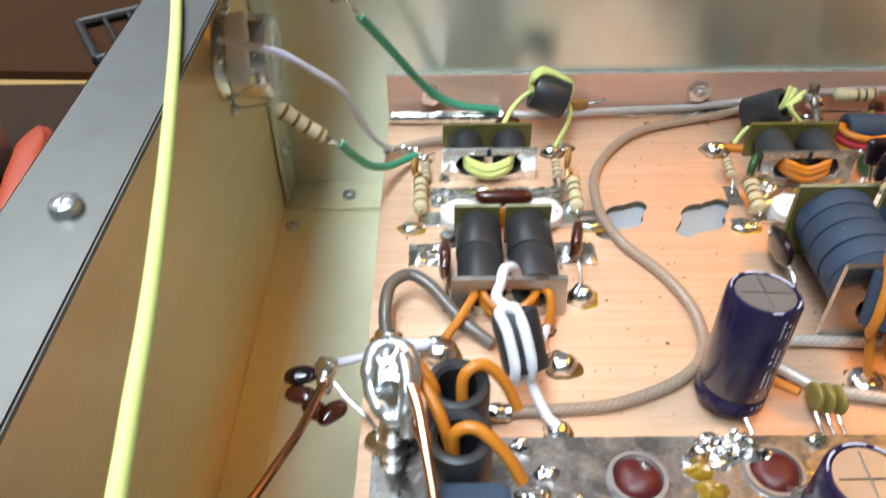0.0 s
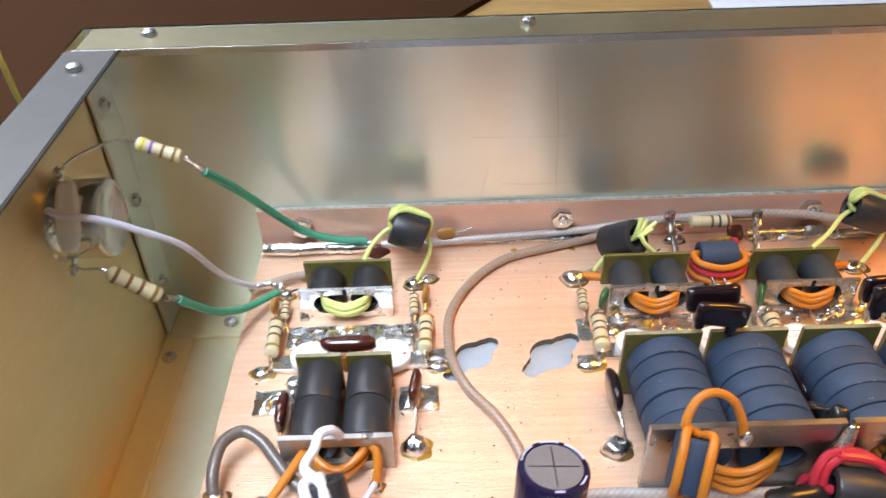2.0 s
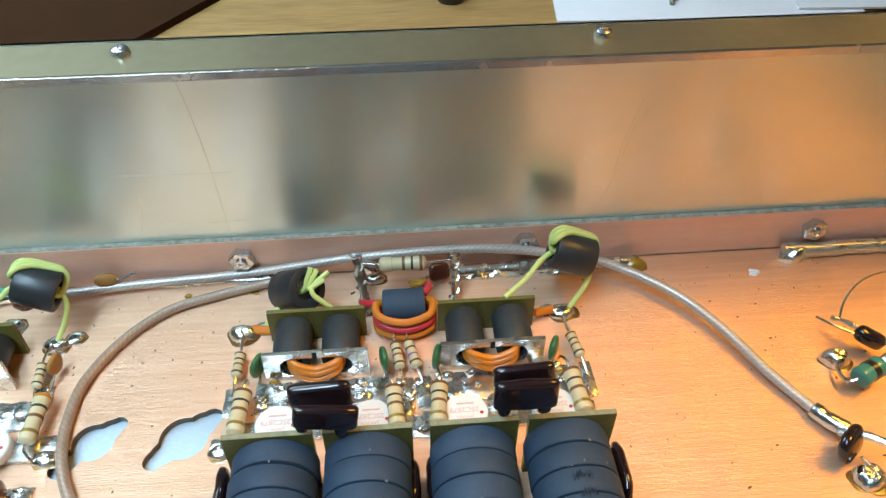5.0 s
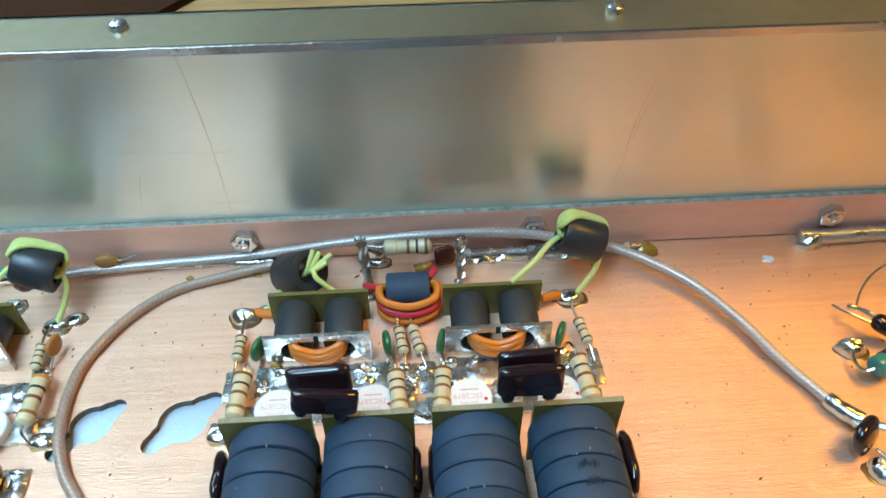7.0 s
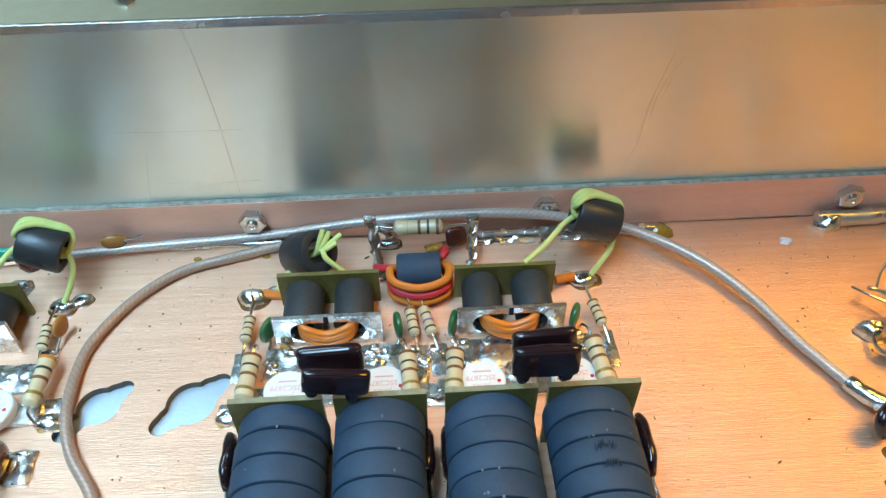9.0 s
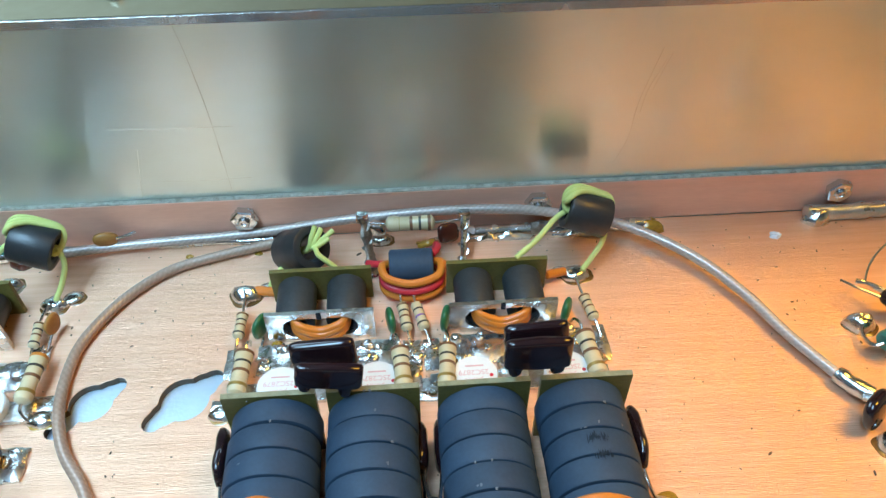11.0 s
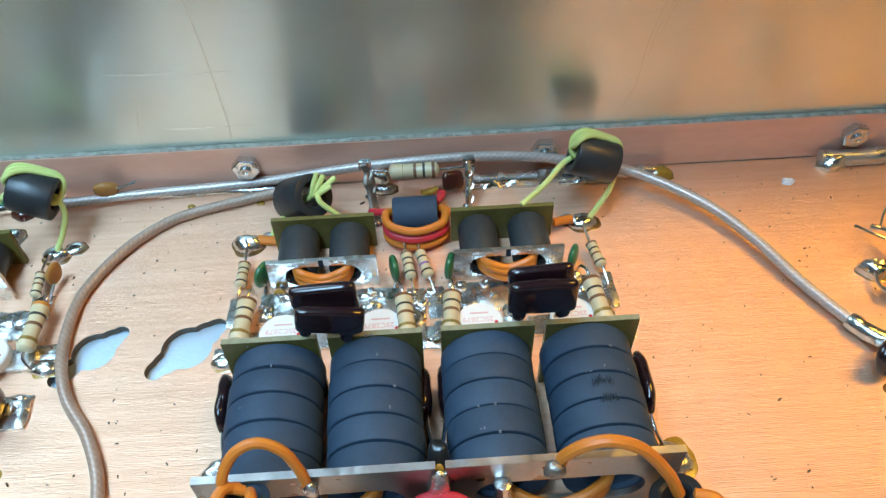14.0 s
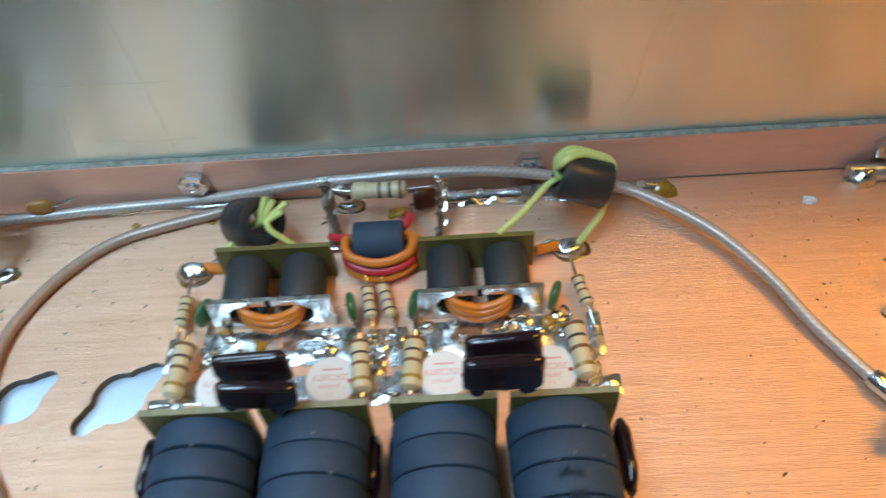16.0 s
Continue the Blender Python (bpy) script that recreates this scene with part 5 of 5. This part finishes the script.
for x, y in ((68.8, 147.0), (100.4, 148.5)):
    red = thing("red_insert", (x, y, 1.6), "pale-rimmed dark red round insert in the front board", "insert")
    part("rim", lathe([(5.6, 1.6), (7.0, 1.6), (6.8, 2.6), (5.8, 2.6)], (x, y, 0), (0, 0, 1), 32, closed=True), CAP_TOP, red, "dull pale rim")
    part("insert", dome((x, y, 1.6), 5.6, 5.4, 2.6, int(x), 0.15), INSERT_RED, red)
for k in range(5):
    solo("solder_joint", dome((84 + k * 3.2, 152.5 + (k % 2) * 3, 1.6), 3.4, 2.8, 4.6 - k % 3, 90 + k, 0.5), SOLDER, "large rough solder heap on the front board", "solder joint", "solder on the front board")


def electrolytic(p, q, r, label):
    p, q = Vector(p), Vector(q)
    d = q - p
    L = d.length
    ob = thing("electrolytic_capacitor", p, label, "capacitor", "electrolytic capacitors")
    part("sleeve", lathe([(0, 0), (r * 0.9, 0), (r, 0.8), (r, 4.2), (r * 0.95, 5.0), (r, 5.8), (r, L - 1.0), (r * 0.94, L - 0.1), (r * 0.84, L), (r * 0.82, L - 0.5), (0, L - 0.5)], p, d, 40), SLEEVE, ob)
    part("top", lathe([(0, L - 0.45), (r * 0.80, L - 0.45), (r * 0.80, L - 0.1), (0, L - 0.15)], p, d, 32), CAP_TOP, ob, "dull grey scored can top")
    dd = d.normalized()
    u = (Vector((1, 0, 0)) - dd * dd.x).normalized()
    w = dd.cross(u)
    for a in (u, w):
        t = p + dd * (L - 0.1)
        part("score_line", tube([t - a * r * 0.7, t, t + a * r * 0.7], 0.22, 6, 2), LEAD, ob)
    for a0, a1 in ((0.3, 1.1), (1.3, 1.9), (2.2, 2.9), (4.6, 4.9), (5.5, 5.9)):
        arc = [p + dd * (L - 0.05) + (u * math.cos(a) + w * math.sin(a)) * r * 0.89 for a in (a0, a0 * 0.67 + a1 * 0.33, a0 * 0.33 + a1 * 0.67, a1)]
        part("print_bar", tube(arc, 0.34, 6, 4, 0, 0.5), INK_WHITE, ob)
    ink = random.Random(int(p.x))
    for k, ang in enumerate((-1.30, -1.12, -0.95, -0.72, -0.52)):
        for j in range(26):
            if (j + k) % 7 in (5, 6) or ink.random() < 0.12:
                continue
            wd = 0.05 + 0.05 * ink.random()
            s0 = 0.10 + j * 0.033
            s1 = s0 + 0.012 + 0.011 * ink.random()
            if 0.12 < s0 < 0.19:
                continue
            bm = bmesh.new()
            vs = []
            for aa, s in ((ang - wd / 2, s0), (ang + wd / 2, s0), (ang + wd / 2, s1), (ang - wd / 2, s1)):
                vs.append(bm.verts.new(p + dd * (L * s) + (u * math.cos(aa) + w * math.sin(aa)) * (r + 0.06)))
            bm.faces.new(vs)
            part("print_bar", bm, INK_WHITE, ob, smooth=0)
    return ob


electrolytic((95.6, 170.0, 2.2), (97.4, 173.6, 34.5), 8.4, "navy-sleeved electrolytic capacitor standing on the copper")
electrolytic((110.5, 136.0, 1.7), (110.2, 135.4, 20), 9.0, "navy-sleeved electrolytic capacitor standing on the front board")
wire("capacitor_lead", [(96, 168, 3.4), (97, 163, 3.4), (98, 158, 2.4)], 0.6, LEAD, "tinned lead from the capacitor to the front board", 8)
for k in range(3):
    slab("disc_capacitor", (114.8 + 2.6 * k, 166.6 - 0.6 * k, 5.6), (7.0, 2.4, 7.4), turn(0, 0, 96), CAP_OLIVE, "olive dipped disc capacitor in front of the coaxial cable", 3 + k, [[(114.8 + 2.6 * k, 164, 3), (115 + 2.6 * k, 161, 2), (115 + 2.6 * k, 158, 1.8)]], lump=0.05, power=2.3)
wire("hook_up_wire", [(102, 176, 3), (107, 172.6, 4), (112, 168.6, 4.6)], 1.2, ORANGE, "short orange wire behind the electrolytic capacitor")

# ---- orange and red chokes in front of the large transformers ----
oc = thing("wound_ferrite", (134, 184, 8), "blue-grey ferrite sleeve wound with orange wire before the transformer", "choke")
oa, od = Vector((133.6, 182.2, 22)), Vector((-0.22, -0.52, -0.82)).normalized()
part("core", sleeve(oa, od, 5.4, 2.8, 14, 0.7), FERRITE, oc)
ou = od.cross(Vector((0, 0, 1))).normalized()
on = ou.cross(od)
on = on if on.y < 0 else -on
for s in (-3.4, 3.0):
    part("turn", tube([oa - od * 7.6 + ou * s * 0.4, oa - od * 8.2 + on * 3.4 + ou * s, oa - od * 4 + on * 6.6 + ou * s, oa + od * 4 + on * 6.6 + ou * s, oa + od * 8.2 + on * 3.4 + ou * s, oa + od * 7.8 + ou * s * 0.4], 1.2, 10, 6), ORANGE, oc)
part("tail", tube([oa - od * 7.4, (131.6, 186.6, 31), (134.2, 190.0, 35.6), (138.8, 191.4, 37.2), (143.6, 190.6, 35.0), (146.4, 188.8, 29.6), (147.4, 187.6, 25)], 1.15, 10, 8), ORANGE, oc)
part("tail", tube([oa + od * 6 + ou * 2.4, (130.6, 177.4, 11), (131.2, 175.4, 6), (131.8, 174.6, 3)], 1.15, 10, 7), ORANGE, oc)
part("tail", tube([oa + od * 6 - ou * 2.0, (135.0, 176.4, 10), (137.0, 170, 7), (139.6, 163.0, 5), (142, 156, 2.6)], 1.15, 10, 7), ORANGE, oc)
oc2 = thing("wound_ferrite", (224, 182, 6), "black ferrite sleeve wound with orange wire before the transformer", "choke")
part("core", sleeve((224.6, 181.0, 13.5), (0.3, -0.3, -0.9), 5.6, 2.8, 14, 0.7), FERRITE_DARK, oc2)
part("tail", tube([(198.6, 188.0, 26), (199.4, 188.2, 29.6), (203.2, 188.4, 33.2), (208.6, 188.2, 34.6), (214.6, 187.0, 32.4), (220, 184.6, 26.4), (223, 182.6, 20.6)], 1.35, 10, 8), ORANGE, oc2)
part("turn", tube([(226, 182, 21), (230, 180.6, 21), (232.6, 178, 16), (231.6, 176.4, 9), (227.5, 177.6, 6)], 1.5, 10, 7), ORANGE, oc2)
rc = thing("wound_ferrite", (176, 180, 6), "black ferrite sleeve wound with thick red wire between the transformers", "choke")
part("core", sleeve((177.0, 180.0, 11.0), (1, -0.15, -0.1), 5.8, 2.8, 14, 0.7), FERRITE_DARK, rc)
for k, x in enumerate((168.6, 166.4)):
    part("turn", tube([(170.4, 180.4, 11), (x - 0.4, 181.4, 12), (x + 0.6, 183.6, 16.2), (x + 4, 184.8 + k, 18.8), (172.6 + k * 4, 184.8 + k, 19.0), (181, 183.4, 18.0), (185.0, 180.9, 14.5), (184.2, 179.8, 11)], 1.3, 10, 7), RED, rc)
wire("red_lead", [(168, 183, 12), (165.8, 184.6, 10), (165.6, 184.4, 6), (167, 182.6, 3)], 1.4, RED, "red wire down from the sleeve")
solo("braided_post", tube([(187.4, 184, 4), (187.4, 186, 14), (187.2, 187.2, 21.5)], 2.0, 10, 6, 0.35), SOLDER_DULL, "grey tinned braid standing before the plate", "terminal post")
solo("solder_blob", pillow((174.0, 187.3, 16), (4.4, 2.4, 22), None, 2.6, 4, 0.35), SOLDER_DULL, "dull solder seam joining the two front plates", "solder")
solo("solder_blob", pillow((197.6, 186.8, 26.8), (4.2, 3.2, 4.6), None, 2.4, 9, 0.3), BRAID, "dark solder lump where the orange lead leaves the plate", "solder")
solo("solder_blob", pillow((147.8, 187.2, 24.0), (3.4, 2.6, 5.4), None, 2.4, 2, 0.3), SOLDER_DULL, "solder lump where the orange lead leaves the plate", "solder")
slab("black_capacitor", (161.0, 176.5, 7.5), (18, 7, 14), turn(-38, 0, 8), BLACK_PLASTIC, "large glossy black moulded capacitor lying before the transformer", 4, lump=0.12)

# ---- parts at the end of the board ----
slab("small_choke", (313.5, 256.5, 6.5), (10, 5, 5), turn(0, 20, -25), MICA, "small dark wire-bound choke beside a solder joint", 3, [[(309, 258, 7), (304, 262, 7), (300.8, 266, 6.4)], [(318, 254, 6), (322, 252, 4), (324, 250, 1)]])
teal = thing("teal_resistor", (309, 244, 0), "teal-coated axial part with tinned ends and a black band", "resistor")
ta, td = Vector((303.4, 242.6, 5.4)), Vector((0.90, 0.42, 0.06)).normalized()
part("body", lathe([(0, 0), (2.4, 0.1), (3.1, 0.7), (3.3, 1.6), (3.1, 2.6), (3.1, 7.0), (3.3, 8.2), (3.0, 9.2), (0, 9.6)], ta, td, 24), TEAL, teal)
part("band", lathe([(3.0, 4.4), (3.22, 4.4), (3.22, 6.4), (3.0, 6.4)], ta, td, 24, closed=True), BLACK_PLASTIC, teal)
part("lead", tube([ta, ta - td * 2.6 + Vector((0, 1.5, -1)), (300.6, 247, 3), (301.5, 250.5, 3)], 0.6, 8, 5), LEAD, teal)
part("lead", tube([ta + td * 9.6, ta + td * 13, (320, 250, 5), (323, 250, 1)], 0.6, 8, 5), LEAD, teal)
part("solder", pillow(ta + td * 11.5 + Vector((0, 0, 1.2)), (5.4, 3.4, 3.6), turn(0, 0, 25), 2.3, 4, 0.3), SOLDER, teal)
wire("thin_lead", [(307.6, 264.5, 6), (311, 270, 9), (318, 275.5, 11), (328, 279, 11), (338, 280, 8)], 0.35, LEAD, "thin bare lead arching over the copper", 6)
solo("solder_tip", tube([(311.5, 260, 7), (308.4, 263.6, 6.6), (305.6, 265.6, 6)], 0.9, 8, 5, 0.4), SOLDER_DULL, "twisted tinned lead tip", "solder")

# ---- potentiometer on the side wall with its leads ----
pot = thing("potentiometer", (-37.5, 252, 51), "round metal-cased potentiometer on the chassis side wall", "potentiometer")
pc = Vector((-37.5, 252.5, 52.0))
part("case", lathe([(0, 3.6), (11.2, 3.6), (11.8, 4.0), (11.8, 13.6), (11.3, 14.6), (10.2, 15.0), (9.6, 14.6), (0, 14.6)], pc, (1, 0, 0), 40), CAN, pot)
part("front_rim", lathe([(5, 0.0), (12.6, 0.0), (12.8, 0.4), (12.6, 1.6), (11.6, 3.6), (5, 3.6)], pc, (1, 0, 0), 40), CAN, pot)
part("insulator", pillow(pc + Vector((7.4, -9.8, 7.6)), (6.4, 3.2, 20), turn(-37, 0, 0), 4, 2, 0.06), NYLON, pot, "milky white nylon terminal block")
for dy, dz, rx in ((1.2, 13.6, -95), (-11.4, 5.6, -25), (-8.4, -10.6, 35)):
    m = Matrix.Translation(pc + Vector((2.8, dy, dz))) @ turn(rx, 0, 0)
    part("terminal", box((-0.4, -3.4, -1.3), (0.4, 3.4, 1.3), 0.25, m), SOLDER, pot)
    part("solder", pillow(pc + Vector((3.0, dy * 1.1, dz * 1.1)), (3.0, 3.2, 3.0), None, 2.2, int(dz), 0.2), SOLDER, pot)
part("case_tab", box(tuple(pc + Vector((7, -12.6, -1.6))), tuple(pc + Vector((12.5, -11.2, 1.4))), 0.3), STEEL, pot)
resistor((-16.4, 267.6, 68.4), (-3.6, 267.6, 62.6), 2.3, ((0.16, BAND_YELLOW), (0.34, BAND_VIOLET), (0.58, BAND_BROWN), (0.82, BAND_GOLD)), [(-20, 267, 70), (-27, 261.6, 70), (-32, 256.4, 69), (-34.4, 253.8, 66.4)], [(-2.4, 268.6, 61), (-1.0, 270.4, 58), (0.6, 272.6, 54.0)], "beige resistor with yellow and violet bands hung between wires")
resistor((-20.4, 234.4, 46.6), (-8.0, 235.4, 35.4), 2.5, ((0.14, BAND_BROWN), (0.38, BAND_BROWN), (0.60, BAND_BROWN), (0.84, BAND_GOLD)), [(-23, 235.0, 47.0), (-29, 238.6, 44.0), (-34.4, 243.4, 41.0)], [(-6.8, 236, 34.0), (-5.4, 237.4, 32.6), (-4.4, 238.4, 31.8)], "beige resistor with brown bands hung between wires")
wire("hook_up_wire", [(0.2, 272.2, 54.6), (5, 279, 44.6), (11.5, 286.6, 31.5), (17.5, 291.8, 20.6), (24, 295, 12.6), (33, 296.4, 8.0), (45.5, 297, 6.2)], 1.45, GREEN, "green insulated wire from a resistor down to the strap")
wire("hook_up_wire", [(-4.8, 238.2, 32.0), (-2.0, 242.5, 25), (2.0, 250, 15.4), (6.4, 259, 8.4), (10.6, 266.6, 5.0), (15.2, 272.4, 3.6)], 1.3, GREEN, "green insulated wire from a resistor down to the board")
solo("solder_tip", tube([(-3.0, 268.2, 62), (-1.0, 270.6, 58), (0.6, 272.8, 54)], 0.85, 8, 5, 0.5), SOLDER_DULL, "soldered splice between resistor and green wire", "solder", "splices")
solo("solder_tip", tube([(-7.6, 235.6, 35), (-6, 237, 33.4), (-4.6, 238.4, 31.8)], 0.95, 8, 5, 0.5), SOLDER, "soldered splice between resistor and green wire", "solder", "splices")
wire("hook_up_wire", [(-33.6, 240.4, 63.6), (-29, 238.4, 63.4), (-19, 239.4, 60.4), (-12, 244, 53), (-4.4, 252, 41), (-1.0, 261, 24.6), (2.6, 268, 13), (7.0, 274.8, 4.4)], 1.05, LILAC, "pale lilac insulated wire from the potentiometer to the board")

# ---- loose yellow wire over the chassis edge ----
wire("loose_wire", [(30, -40, 2.5), (12, 10, 40), (0, 55, 78), (-5.6, 84, 87.6), (-8.2, 100, 89.0), (-11, 118, 89.3), (-15.2, 140, 89.4), (-20.2, 164, 89.5), (-27.6, 197, 89.6), (-34.4, 222, 89.6), (-46, 255, 90), (-59, 284, 88), (-76, 318, 76), (-98, 358, 36), (-112, 394, -20), (-130, 440, TABLE_Z + 1.2)], 1.15, YELLOW, "loose yellow insulated wire laid over the chassis edge", 12)

# ---- things on the bench behind the chassis ----
solo("cardboard_sheet", sheet([(-540, 420), (-80, 400), (26, 536), (150, 702), (150, 880), (-540, 880)], [], 5, Matrix.Translation((0, 0, TABLE_Z))), CARD, "flat brown cardboard sheet lying on the bench", "cardboard", smooth=0)
solo("paper_sheet", sheet([(276, 545), (470, 538), (474, 640), (286, 650)], [], 1.2, Matrix.Translation((0, 0, TABLE_Z + 0.2))), PAPER, "white paper sheet lying on the bench", "paper", smooth=0)
solo("paper_sheet", sheet([(430, 548), (640, 535), (640, 660), (440, 660)], [], 1.2, Matrix.Translation((0, 0, TABLE_Z + 1.8))), PAPER, "second white paper sheet on the bench", "paper", smooth=0)
solo("dark_bottle_cap", lathe([(0, 0), (9, 0), (9.6, 2), (9, 12), (7, 14), (0, 14)], (214, 582, TABLE_Z + 0.1), (0, 0, 1), 20), BLACK_PLASTIC, "small dark plastic bottle cap lying on the bench", "bottle cap")
solo("paper_clip", tube([(352, 560, TABLE_Z + 2.6), (353, 564, TABLE_Z + 4), (356, 566, TABLE_Z + 3), (355, 570, TABLE_Z + 2.6)], 1.6, 8, 5), BRAID, "small grey metal part lying on the paper", "clip")
rack = thing("wire_rack", (-165, 440, TABLE_Z + 5), "black wire rack lying on the bench", "rack")
for p, q in (((-176, 452), (-152, 410)), ((-176, 452), (-96, 500)), ((-152, 410), (-72, 458))):
    part("bar", tube([(p[0], p[1], TABLE_Z + 8), ((p[0] + q[0]) / 2, (p[1] + q[1]) / 2, TABLE_Z + 8), (q[0], q[1], TABLE_Z + 8)], 2.6, 8, 3), WIRE_BLACK, rack)
for k in range(1, 7):
    a = Vector((-176 + 80 * k / 7, 452 + 48 * k / 7, TABLE_Z + 8))
    part("bar", tube([a, a + Vector((12, -21, 0)), a + Vector((24, -42, 0))], 1.3, 8, 3), WIRE_BLACK, rack)
solo("plastic_tray", box((-250, 255, TABLE_Z + 3), (-158, 330, TABLE_Z + 37), 6, None), CLEAR, "smoky clear plastic box on the bench beside the chassis", "box")
solo("red_tool", pillow((-143, 300, TABLE_Z + 11), (16, 80, 16), turn(0, 0, 12), 3, 3, 0.1), RED_PLASTIC, "red plastic tool handle lying beside the box", "tool")
# Added dark sheet over the oak; stands for shade left of the chassis.
solo("shade_sheet", box((-558, -200, TABLE_Z), (-62, 396, TABLE_Z + 3), 1), SHADED_WOOD, "dark wood-toned sheet added over the bench in place of its shade", "board", smooth=0)
